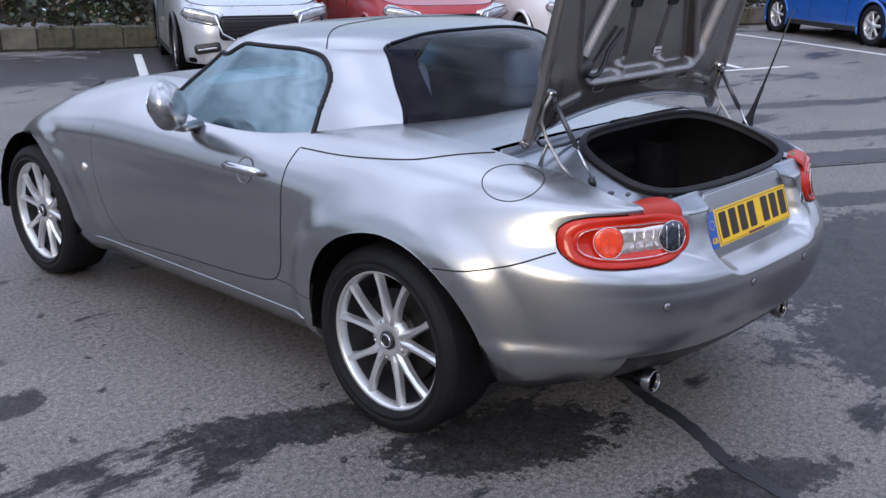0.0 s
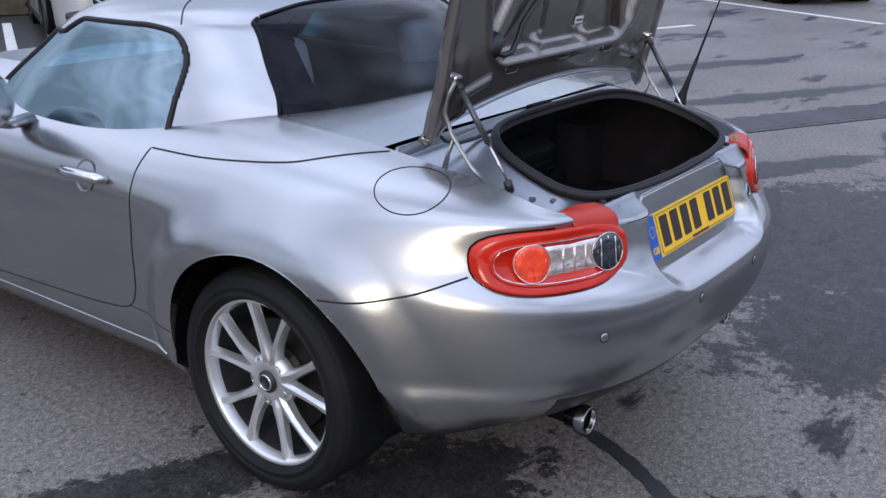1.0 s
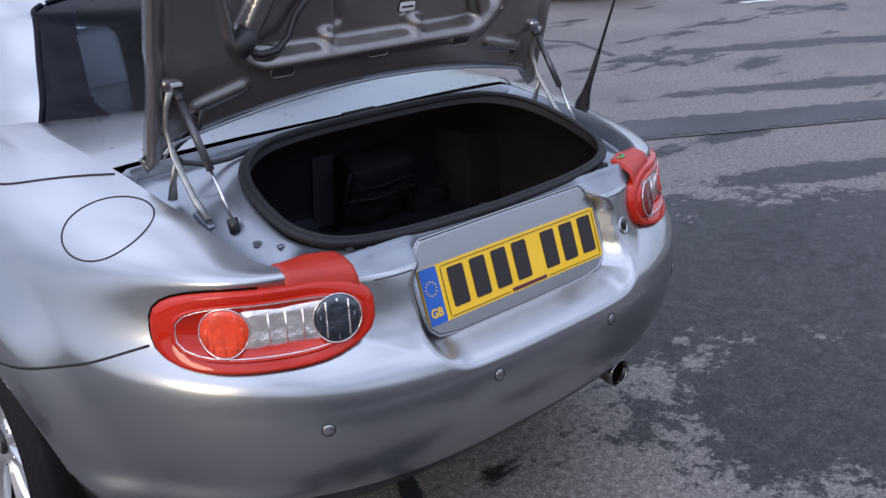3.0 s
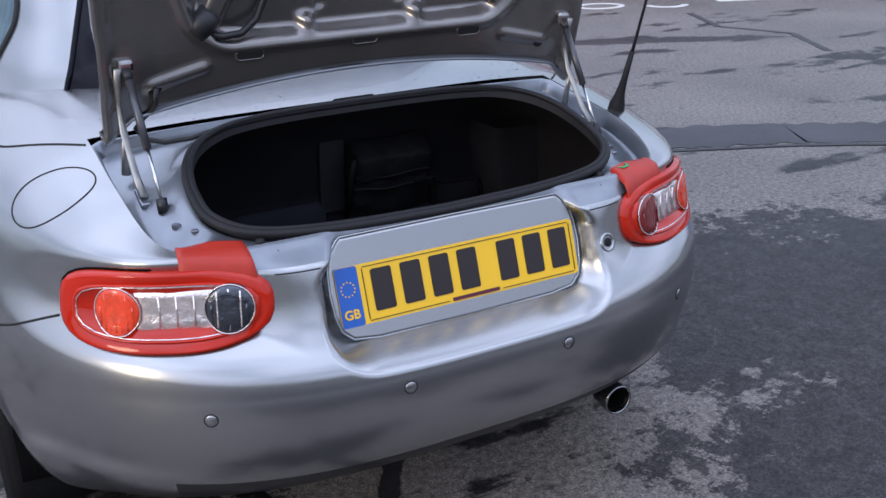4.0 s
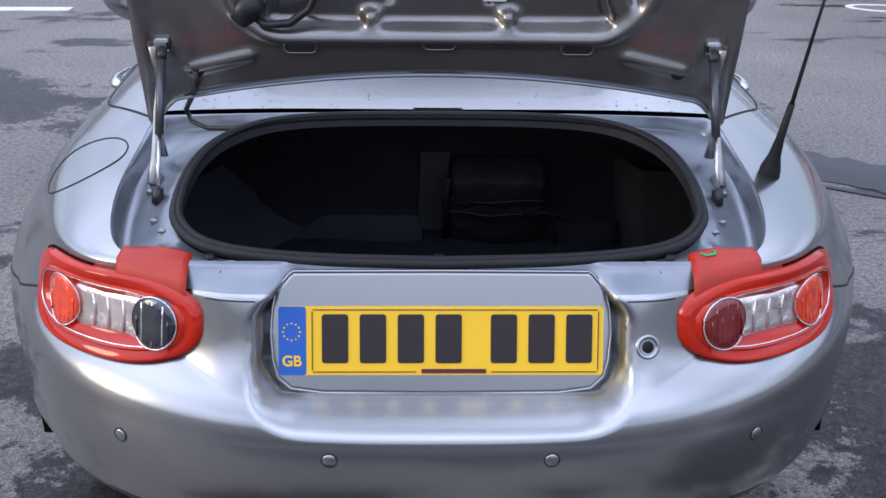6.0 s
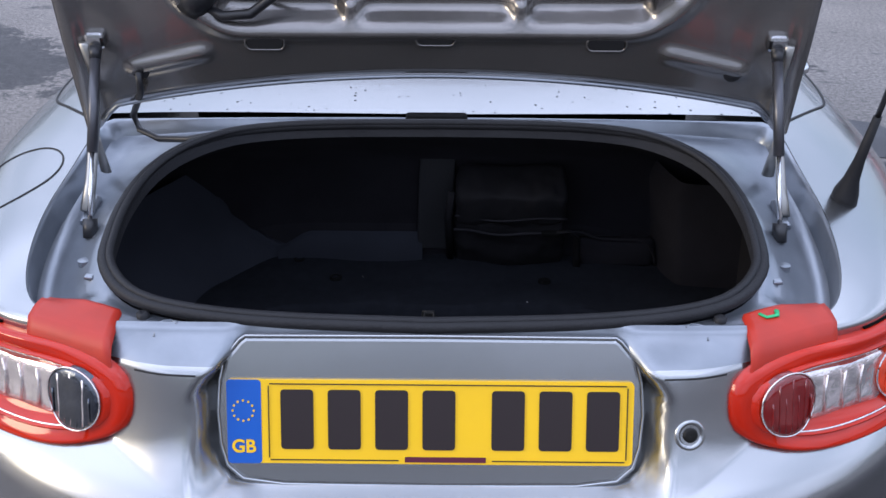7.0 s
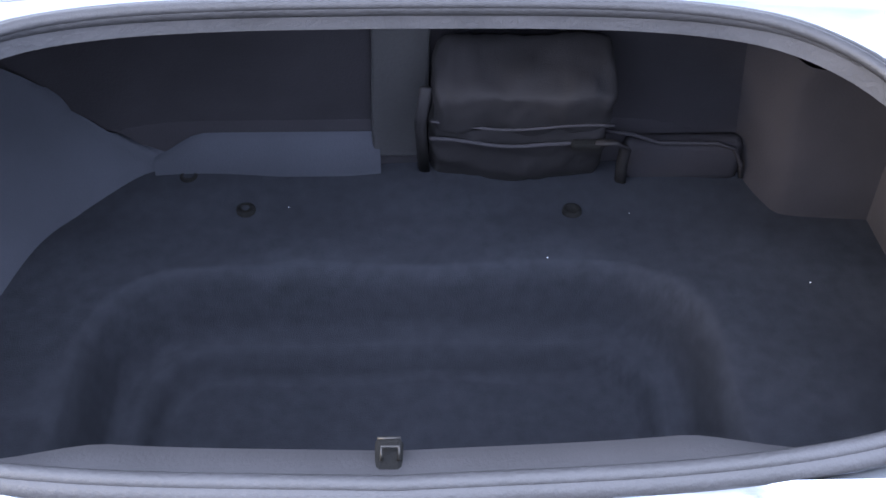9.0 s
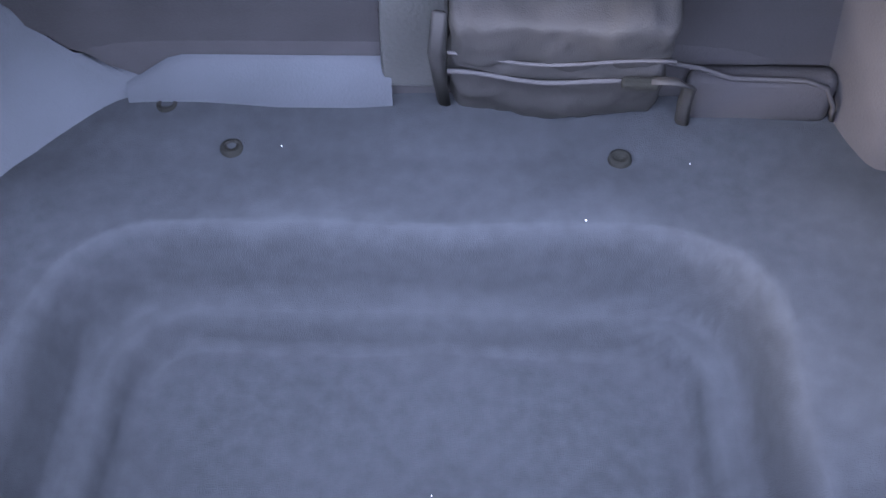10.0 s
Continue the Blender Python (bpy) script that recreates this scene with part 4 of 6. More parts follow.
def lid_relief(u, v):
    a, v = np.abs(u), v - 0.01
    edge = 0.352 + 0.30 * np.maximum(v - 0.08, 0)
    edge = np.minimum(edge, 0.455)
    rx, ry = a - (edge - 0.07), 0.078 + 0.07 - v
    d = np.hypot(np.maximum(rx, 0), np.maximum(ry, 0)) + np.minimum(np.maximum(rx, ry), 0) - 0.07
    d = np.maximum(d, v - 0.415)
    hole = smooth_step(0.004, -0.022, d)
    w = -0.034 * hole
    lip = np.exp(-((d - 0.012) / 0.010) ** 2)
    w += 0.007 * lip
    # slanting ribs and the bridge between them
    for s in (-1, 1):
        x0, z0, x1, z1 = s * 0.345, 0.09, s * 0.20, 0.40
        t = np.clip(((u - x0) * (x1 - x0) + (v - z0) * (z1 - z0)) / ((x1 - x0) ** 2 + (z1 - z0) ** 2), 0, 1)
        dd = np.hypot(u - x0 - t * (x1 - x0), v - z0 - t * (z1 - z0))
        w += hole * 0.026 * smooth_step(0.030, 0.016, dd)
        x0, z0, x1, z1 = s * 0.12, 0.40, s * 0.09, 0.13
        t = np.clip(((u - x0) * (x1 - x0) + (v - z0) * (z1 - z0)) / ((x1 - x0) ** 2 + (z1 - z0) ** 2), 0, 1)
        dd = np.hypot(u - x0 - t * (x1 - x0), v - z0 - t * (z1 - z0))
        w -= hole * 0.010 * smooth_step(0.012, 0.005, dd)
        w += hole * 0.03 * np.exp(-((u - s * 0.125) / 0.016) ** 2) * smooth_step(0.125, 0.105, v)
        # short bead towards the corner
        x0, z0, x1, z1 = s * 0.455, 0.008, s * 0.35, 0.034
        t = np.clip(((u - x0) * (x1 - x0) + (v - z0) * (z1 - z0)) / ((x1 - x0) ** 2 + (z1 - z0) ** 2), 0, 1)
        dd = np.hypot(u - x0 - t * (x1 - x0), v - z0 - t * (z1 - z0))
        w += 0.008 * smooth_step(0.018, 0.003, dd)
        w += 0.004 * smooth_step(0.07, 0.03, np.hypot(u - s * 0.505, (v - 0.055) * 0.7))
    w += hole * 0.02 * smooth_step(0.385, 0.40, v)
    # hemmed outer edge
    w += 0.008 * smooth_step(0.515, 0.54, a)
    return w


def lid_bottom(u):
    a = abs(u)
    return -0.055 * (min(a, 0.5) / 0.5) ** 2 - 0.05 * float(smooth_step(0.495, 0.555, a)) ** 0.8


def build_lid():
    us = np.concatenate([np.linspace(-0.553, -0.49, 10)[:-1], np.linspace(-0.49, 0.49, 150), np.linspace(0.49, 0.553, 10)[1:]])
    vs = []
    rows = 90
    for i in range(rows):
        for u in us:
            b, t = lid_bottom(u), 0.47 - 0.10 * (abs(u) / 0.553) ** 5
            v = b + (t - b) * i / (rows - 1)
            w = float(lid_relief(u, v)) - 0.012 * float(smooth_step(0.016, 0.0, v - b))
            vs.append(LID_M @ Vector((u, w, v)))
    lid = raw("boot_lid", vs, grid_faces(rows, len(us)), WARM_SHADED_SILVER, car, "open boot lid with a ribbed silver underside")
    mod = lid.modifiers.new("thick", 'SOLIDIFY')
    mod.thickness, mod.offset = 0.03, -1
    edge = [LID_M @ Vector((u, 0.004, lid_bottom(u) + 0.007)) for u in us[4:-4:2]]
    part("lid_edge_bead", tube(bmesh.new(), edge, 0.0035, 6), SHADED_SILVER, lid, "folded bright lower edge", True)
    for u in (-0.254, 0.0, 0.254):
        v = 0.062 + (0.008 if u == 0 else 0)
        bm = bmesh.new()
        slab(bm, [(x + u, z + v) for x, z in rounded(0.026, 0.008, 0.007)], 0.004, LID_M @ Matrix.Translation((0, 0.0005, 0)))
        sl = part("slot", bm, GAP, lid, "dark rounded slot")
        bm = tube(bmesh.new(), [LID_M @ Vector((x + u, 0.003, z + v)) for x, z in rounded(0.029, 0.011, 0.009)], 0.002, 6, True)
        part("slot_rim", bm, WARM_SHADED_SILVER, sl, smooth=True)
    for s in (-1, 1):
        bm = lathe(bmesh.new(), [(0.014, 0.004), (0.012, 0.006), (0.0, 0.005)], 20, LID_M @ Matrix.Translation((s * 0.449, 0, 0.014)) @ pose(0, 0, 0, 0, 0, 90))
        part("rubber_bung", bm, RUBBER, lid, "black rubber bung", True)
    bm = slab(bmesh.new(), [(x + 0.10, z + 0.15) for x, z in rounded(0.022, 0.010, 0.003, 2)], 0.002, LID_M @ Matrix.Translation((0, -0.031, 0)))
    lab = part("label", bm, WHITE_LABEL, lid, "small white printed label")
    part("label_bar", slab(bmesh.new(), [(x + 0.10, z + 0.15) for x, z in rounded(0.017, 0.0022, 0.0008, 1)], 0.001, LID_M @ Matrix.Translation((0, -0.0285, 0))), PLATE_BLACK, lab)
    # lock motor and its cable in the corner of the recess
    bm = lathe(bmesh.new(), [(0.0, -0.02), (0.024, -0.018), (0.026, 0.0), (0.024, 0.035), (0.0, 0.04)], 20, LID_M @ Matrix.Translation((-0.35, -0.012, 0.125)) @ pose(0, 0, 0, 0, -50, 0))
    mo = part("lock_motor", bm, BLACK, lid, "black boot lock motor", True)
    part("cable", tube(bmesh.new(), [LID_M @ Vector(q) for q in ((-0.34, -0.012, 0.115), (-0.31, 0.002, 0.105), (-0.27, 0.0, 0.108), (-0.235, -0.012, 0.13), (-0.215, -0.02, 0.17), (-0.16, -0.02, 0.24))], 0.0075, 8), BLACK, mo, "black sleeved cable", True)
    part("lock_box", rbox(bmesh.new(), (0.16, 0.03, 0.07), LID_M @ pose(-0.02, -0.012, 0.375), 0.01), BLACK, lid, "black lock housing")
    # dark vent holes near the top
    for u in (-0.10, 0.12):
        part("vent_hole", slab(bmesh.new(), [(x + u, z + 0.315) for x, z in rounded(0.03, 0.014, 0.012)], 0.002, LID_M @ Matrix.Translation((0, -0.032, 0))), GAP, lid)
    return lid


build_lid()

for s in (-1, 1):
    lo, hi = Vector((s * 0.498, -0.527, 0.848)), Vector((s * 0.503, -0.376, 1.076))
    mid = lo.lerp(hi, 0.42)
    st = part("gas_strut", tube(bmesh.new(), [mid, lo.lerp(hi, 0.95)], 0.0078, 12), STRUT, car, "grey gas strut holding the boot lid", True)
    part("piston_rod", tube(bmesh.new(), [lo, lo.lerp(hi, 0.45)], 0.0034, 10), STEEL, st, "bright piston rod", True)
    part("ball_socket", tube(bmesh.new(), [lo - Vector((0, 0, 0.012)), lo.lerp(hi, 0.06)], [0.011, 0.0105], 10), BLACK, st, "black ball socket", True)
    part("top_socket", tube(bmesh.new(), [lo.lerp(hi, 0.93), hi], [0.008, 0.010], 10), BLACK, st, smooth=True)
    part("bracket", rbox(bmesh.new(), (0.03, 0.022, 0.026), pose(s * 0.503, -0.368, 1.086, 15, 0, 0), 0.006), STEEL, st, "bright bracket")
    arm = [Vector((s * 0.520, -0.378, 1.082)), Vector((s * 0.522, -0.355, 1.04)), Vector((s * 0.523, -0.348, 1.005)), Vector((s * 0.523, -0.372, 0.96)), Vector((s * 0.523, -0.398, 0.925)), Vector((s * 0.522, -0.43, 0.885)), Vector((s * 0.520, -0.47, 0.852))]
    part("hinge_arm", tube(bmesh.new(), arm, [0.007, 0.008, 0.009, 0.008, 0.0075, 0.0085, 0.010], 8, flat=0.6), ZINC, car, "bright steel hinge arm", True)
    part("hinge_link", tube(bmesh.new(), [Vector((s * 0.524, -0.378, 0.945)), Vector((s * 0.526, -0.362, 0.905)), Vector((s * 0.526, -0.352, 0.868))], [0.006, 0.007, 0.010], 8, flat=0.6), ZINC, car, "bright steel hinge link", True)
    part("hinge_base", rbox(bmesh.new(), (0.020, 0.06, 0.014), pose(s * 0.520, -0.455, gutter_z(s * 0.520, -0.455) + 0.004, 19, 0, 0), 0.005), SHADED_SILVER, car, "painted hinge bracket")
    part("gutter_bolt", lathe(bmesh.new(), [(0.009, -0.004), (0.009, 0.004), (0.0, 0.005)], 8, Matrix.Translation((s * 0.490, -0.585, gutter_z(s * 0.490, -0.585))) @ pose(0, 0, 0, 0, -90, 0)), SHADED_SILVER, car)
    part("bump_stop", lathe(bmesh.new(), [(0.0085, -0.004), (0.0085, 0.003), (0.004, 0.005), (0.0, 0.002)], 14, Matrix.Translation((s * 0.374, -0.708, gutter_z(s * 0.374, -0.708) + 0.002)) @ pose(0, 0, 0, 0, -90, 0)), RUBBER, car, "black rubber bump stop", True)
part("lid_cable", tube(bmesh.new(), [(-0.449, -0.362, 1.034), (-0.452, -0.355, 1.0), (-0.475, -0.315, 0.965), (-0.487, -0.30, 0.945), (-0.475, -0.315, 0.925), (-0.44, -0.335, 0.917), (-0.39, -0.35, 0.922), (-0.345, -0.365, 0.935)], 0.0055, 8), BLACK, car, "black cable to the boot lid", True)
part("lock_striker", rbox(bmesh.new(), (0.10, 0.03, 0.016), pose(0, -0.292, 0.937), 0.005), LINER, car, "black lid catch")


# ---------------- tail lamps ----------------
def capsule(w, h, n, scale=1.0):
    """Outline of a lens: round ends, slightly fuller on the outside."""
    out = []
    for k in range(n):
        a = 2 * math.pi * k / n
        c, s = math.cos(a), math.sin(a)
        e = 3.0
        r = (abs(c / w) ** e + abs(s / h) ** e) ** (-1 / e)
        out.append((r * c * scale, r * s * scale))
    return out


LAMP_C = Vector((-0.538, -0.668, 0.724))
LAMP_U = (Vector((-0.705, -0.56, 0.715)) - Vector((-0.37, -0.775, 0.719))).normalized()
LAMP_N = LAMP_U.cross(Vector((0, 0, 1))).normalized()
if LAMP_N.y > 0:
    LAMP_N = -LAMP_N
LAMP_V = LAMP_U.cross(LAMP_N).normalized()
if LAMP_V.z < 0:
    LAMP_V = -LAMP_V


def lamp_point(a, b, out):
    """A point on the body under the lens at a along, b up; out metres proud."""
    o = LAMP_C + LAMP_U * a + LAMP_V * b + LAMP_N * 0.4
    h, n = on_body(o, -LAMP_N, LAMP_TREE)
    base = LAMP_C + LAMP_U * a + LAMP_V * b
    if h is None:
        h = LAMP_TREE.find_nearest(base)[0]
    d = (h - base).dot(LAMP_N)
    return base + LAMP_N * (d + out)


def on_rear(x, z):
    h, n = on_body((-abs(x), -2, z), (0, 1, 0))
    sgn = -1 if x > 0 else 1
    return mirror(h, sgn), mirror(n, sgn)


def lens(name, outer, profile, mat, side, parent, label, centre=(0, 0)):
    """A closed lens: rings of an outline at (scale, proud) pairs."""
    n = len(outer)
    vs = []
    for sc, pr in profile:
        for a, b in outer:
            vs.append(mirror(lamp_point(centre[0] + a * sc, centre[1] + b * sc, pr), side))
    fs = grid_faces(len(profile), n, True)
    vs.append(mirror(lamp_point(centre[0], centre[1], profile[-1][1]), side))
    fs += [((len(profile) - 1) * n + k, (len(profile) - 1) * n + (k + 1) % n, len(vs) - 1) for k in range(n)]
    return raw(name, vs, fs, mat, parent, label)


for s in (1, -1):
    shell = lens("tail_lamp", [(a + 0.003, q) for a, q in capsule(0.197, 0.069, 72)], [(1.0, -0.02), (1.0, 0.008), (0.985, 0.016), (0.93, 0.020), (0.80, 0.021), (0.5, 0.021)], RED, s, car, "red tail lamp cluster with round lenses")
    lens("inner_rim", [(a - 0.004, q) for a, q in capsule(0.170, 0.050, 64)], [(1.0, 0.019), (0.99, 0.027), (0.95, 0.028), (0.93, 0.024), (0.5, 0.023)], RED, s, shell, "inner red rim")
    lens("clear_lens", [(a, b) for a, b in rounded(0.085, 0.034, 0.02, 4)], [(1.0, 0.024), (0.96, 0.0275), (0.6, 0.028)], CLEAR, s, shell, "clear faceted lens", (-0.034, 0.002))
    ring = [(0.042 * math.cos(2 * math.pi * k / 40), 0.042 * math.sin(2 * math.pi * k / 40)) for k in range(40)]
    for a, mat, lab in ((0.072, AMBER, "orange-red round lens"), (-0.124, DARKENED_REFLECTOR if s == 1 else DEEP_RED, "clear round lens, silver reflector darkened for its dark reflections" if s == 1 else "dark red round lens")):
        d = lens("round_lens", ring, [(1.0, 0.022), (0.99, 0.031), (0.9, 0.034), (0.6, 0.036), (0.3, 0.037)], mat, s, shell, lab, (a, 0.002))
        pts = [mirror(lamp_point(a + p * 1.02, q * 1.02 + 0.002, 0.031), s) for p, q in ring]
        part("bezel", tube(bmesh.new(), pts, 0.0013, 6, True), CLEAR, shell, "bright bezel", True)
        # fluted reflector behind the cover; alternate clear flutes paint its bright reflections
        for k, p in enumerate(np.linspace(-0.030, 0.030, 7)):
            h = 0.86 * math.sqrt(0.042 ** 2 - p * p)
            pts = [mirror(lamp_point(a + p, q + 0.002, 0.0335 + 0.0025 * (1 - abs(q) / 0.042)), s) for q in np.linspace(-h, h * (1 if k % 2 else 0.35), 5)]
            part("flute", tube(bmesh.new(), pts, 0.0021, 5, flat=0.5), CLEAR if a < 0 and s == 1 and k % 2 else mat, shell, smooth=True)
    edge = capsule(0.1985, 0.0705, 72)
    rim = [mirror(lamp_point(edge[k % 72][0] + 0.003, edge[k % 72][1], 0.0005), s) for k in range(37, 90)]
    part("lamp_gap", tube(bmesh.new(), rim, 0.0022, 6), LINER, shell, "dark gap round the lamp", True)
    rim = [mirror(lamp_point(a - 0.006, q, 0.0255), s) for a, q in capsule(0.162, 0.0455, 64)]
    part("lens_line", tube(bmesh.new(), rim, 0.0016, 6, True), CLEAR, shell, "bright moulded line", True)
    # facets of the bulb reflector
    for k in range(3):
        pts = [mirror(lamp_point(-0.064 + k * 0.03, q, 0.0285), s) for q in (-0.026, 0.0, 0.028)]
        part("facet", tube(bmesh.new(), pts, 0.002, 5), CLEAR, shell, smooth=True)
    # red tab that reaches up on to the ledge
    rows, ts = 16, np.concatenate([[0.0, 0.02], np.linspace(0.1, 0.9, 9), [0.98, 1.0]])
    W, T = np.meshgrid(np.linspace(0, 1, rows), ts, indexing="ij")
    X = 0.515 - 0.113 * T + 0.010 * W * (1 - T)
    Y = -0.655 - 0.046 * T - 0.056 * W
    # a plate's thickness above the highest metal beneath it, ironed smooth
    Z = np.array([max([0.807] + [gutter_z(x + dx, y + dy) for dx in (-0.009, 0, 0.009) for dy in (-0.008, 0, 0.008)]) for x, y in zip(X.ravel(), Y.ravel())]).reshape(X.shape)
    low = Z.copy()
    for _ in range(6):
        E = np.pad(Z, 1, mode="edge")
        Z = np.maximum((E[:-2, 1:-1] + E[2:, 1:-1] + E[1:-1, :-2] + E[1:-1, 2:]) / 4, low - 0.0015)
    Z = Z + 0.0035 - 0.005 * W ** 4
    Z[0] -= 0.010
    Z[:, 0] -= 0.009
    Z[:, -1] -= 0.009
    vs = [mirror((-x, y, z), s) for x, y, z in zip(X.ravel(), Y.ravel(), Z.ravel())]
    # fold down on to the lens
    last = vs[-13:]
    vs += [q + Vector((0, -0.010, -0.014)) for q in last] + [q + Vector((0, -0.014, -0.034)) for q in last]
    rows += 2
    raw("lamp_tab", vs, grid_faces(rows, 13), RED_TAB, shell, "matt red tab on the ledge")
for s in (-1, 1):
    # pressed tongue beside the bump stop and a clip near the strut
    ring = [(0.352, -0.742), (0.352, -0.722), (0.346, -0.716), (0.336, -0.714), (0.328, -0.718), (0.326, -0.728)]
    part("pressed_tongue", tube(bmesh.new(), [Vector((s * x, y, gutter_z(s * x, y) + 0.0006)) for x, y in ring], 0.0014, 6), SHADED_SILVER, car, "pressed edge in the painted ledge", True)
    part("panel_clip", rbox(bmesh.new(), (0.014, 0.010, 0.006), pose(s * 0.468, -0.628, gutter_z(s * 0.468, -0.628) + 0.002, 12, 0, s * 10), 0.002), SHADED_SILVER, car, "small painted clip")
part("green_mark", tube(bmesh.new(), [Vector((x, y, gutter_z(x, y) + 0.0062)) for x, y in ((0.424, -0.704), (0.432, -0.712), (0.446, -0.708), (0.448, -0.698))], 0.0035, 6, flat=0.5), GREEN, car, "green paint mark on the red tab", True)


# ---------------- rear panel, plate, bumper details ----------------
def rear_y(z):
    return -0.769 - 0.335 * (0.70 - z)


def panel_matrix(proud):
    z = 0.70
    return Matrix.Translation((0, rear_y(z) - proud, z)) @ pose(0, 0, 0, -18.5, 0, 0)


def build_plate():
    half = [(0.0, 0.110), (0.236, 0.109), (0.243, 0.104), (0.263, 0.080), (0.270, 0.05), (0.273, 0.008), (0.270, -0.034), (0.262, -0.063), (0.242, -0.081), (0.19, -0.088), (0.0, -0.090)]
    outline = half + [(-x, z) for x, z in half[-2:0:-1]]
    bm = slab(bmesh.new(), outline[::-1], 0.05, panel_matrix(0.008))
    pan = part("plate_panel", bm, PAINT, car, "silver panel behind the number plate")
    mod = pan.modifiers.new("soft", 'BEVEL')
    mod.width, mod.segments = 0.006, 3
    part("panel_rim", tube(bmesh.new(), [panel_matrix(0.006) @ Vector((x, 0, z)) for x, z in outline], 0.0022, 8, True), PAINT, car, "rounded rim of the plate panel", True)
    pl = part("number_plate", slab(bmesh.new(), rounded(0.26, 0.0555, 0.006, 3)[::-1], 0.004, panel_matrix(0.0125)), YELLOW, car, "yellow rear number plate")
    pl["label"] = "yellow rear number plate with black bars"
    m = panel_matrix(0.0133)
    part("band", slab(bmesh.new(), [(x - 0.238, z) for x, z in rounded(0.022, 0.0555, 0.005, 3)][::-1], 0.001, m), BLUE_BAND, pl, "blue band with a ring of yellow stars")
    m2 = panel_matrix(0.0142)
    for k in range(12):
        a = 2 * math.pi * k / 12
        part("star", slab(bmesh.new(), [(-0.239 + 0.0135 * math.cos(a) + 0.0016 * math.cos(b), 0.015 + 0.0135 * math.sin(a) + 0.0016 * math.sin(b)) for b in np.linspace(0, 5.2, 6)][::-1], 0.0008, m2), YELLOW, pl)
    cu = bpy.data.curves.new("country_letters", 'FONT')
    cu.body, cu.size, cu.align_x, cu.extrude, cu.offset = "GB", 0.024, 'CENTER', 0.0003, 0.0006
    cu.materials.append(YELLOW)
    tx = new("country_letters", cu)
    tx.parent = pl
    tx.matrix_world = m2 @ pose(-0.239, 0, -0.040, 90, 0, 0)
    # registration as plain bars
    x = -0.195
    for k, w in enumerate((0.05, 0.05, 0.05, 0.05, 0.05, 0.05, 0.05)):
        if k == 4:
            x += 0.028
        part("character_bar", slab(bmesh.new(), rounded_at(x + w / 2, 0.004, w / 2 - 0.004, 0.0395), 0.0008, m2), PLATE_BLACK, pl)
        x += w + 0.0105
    part("print_bar", slab(bmesh.new(), rounded_at(0.02, -0.0485, 0.052, 0.0035), 0.0008, m2), PLATE_RED, pl)
    for z in (0.050, -0.0505):
        for x0, x1 in ((-0.205, -0.04 if z < 0 else 0.25), (0.08 if z < 0 else 0.2, 0.25)):
            part("border_line", slab(bmesh.new(), [(x0, z), (x0, z + 0.0014), (x1, z + 0.0014), (x1, z)], 0.0006, m2), PLATE_BLACK, pl)
    for xx in (-0.207, 0.251):
        part("border_line", slab(bmesh.new(), [(xx, -0.047), (xx, 0.048), (xx + 0.0014, 0.048), (xx + 0.0014, -0.047)], 0.0006, m2), PLATE_BLACK, pl)


def rounded_at(cx, cz, w, h):
    return [(x + cx, z + cz) for x, z in rounded(w, h, min(w, h) * 0.2, 2)][::-1]


build_plate()


for x, z in ((-0.521, 0.542), (-0.175, 0.551), (0.172, 0.551), (0.521, 0.542)):
    h, n = on_rear(x, z)
    m = Matrix.Translation(h) @ n.to_track_quat('X', 'Z').to_matrix().to_4x4()
    se = part("parking_sensor", lathe(bmesh.new(), [(0.0115, -0.004), (0.0115, 0.0008), (0.010, 0.0022), (0.0, 0.0026)], 24, m), PAINT, car, "round silver parking sensor", True)
    part("ring", lathe(bmesh.new(), [(0.0115, -0.001), (0.0122, 0.0014), (0.0130, 0.0010), (0.0132, -0.001)], 24, m), GAP, se, smooth=True)
h, n = on_rear(0.328, 0.700)
m = Matrix.Translation(h) @ n.to_track_quat('X', 'Z').to_matrix().to_4x4()
lk = part("boot_lock", lathe(bmesh.new(), [(0.021, -0.002), (0.019, 0.003), (0.014, 0.001), (0.012, -0.003), (0.0, -0.003)], 28, m), PAINT, car, "round boot lock in a dished surround", True)
part("key_cylinder", lathe(bmesh.new(), [(0.0095, -0.003), (0.0095, 0.002), (0.007, 0.003), (0.0, 0.002)], 20, m), DARK_STEEL, lk, smooth=True)
for s in (-1, 1):
    pts = [mirror(on_rear(-x, 0.7715)[0], 1 if s < 0 else -1) for x in np.linspace(0.292, 0.372, 10)]
    part("bumper_joint", tube(bmesh.new(), pts, 0.0014, 6), GAP, car, "dark joint above the bumper", True)
    # exhaust tips
    m = Matrix.Translation((s * 0.432, -0.678, 0.262)) @ pose(0, 0, 0, -8, 0, 90)
    tip = part("exhaust_tip", lathe(bmesh.new(), [(0.036, -0.030), (0.0365, -0.055), (0.034, -0.060), (0.0315, -0.055), (0.031, 0.0), (0.0, 0.01)], 32, m), TIP_STEEL, car, "polished round exhaust tip", True)
    part("tailpipe", lathe(bmesh.new(), [(0.024, -0.034), (0.024, 0.20)], 20, m), LINER, car, "sooty dark tailpipe", True)
    part("bore", lathe(bmesh.new(), [(0.0305, -0.045), (0.0305, -0.01), (0.0, -0.005)], 24, m), LINER, tip, smooth=True)


part("under_tray", rbox(bmesh.new(), (0.78, 0.36, 0.05), pose(0, -0.46, 0.297, -8, 0, 0), 0.02), LINER, car, "black plastic under-tray")
part("silencer", rbox(bmesh.new(), (0.70, 0.22, 0.10), pose(0, -0.46, 0.285), 0.045, 3), LINER, car, "dark exhaust silencer")


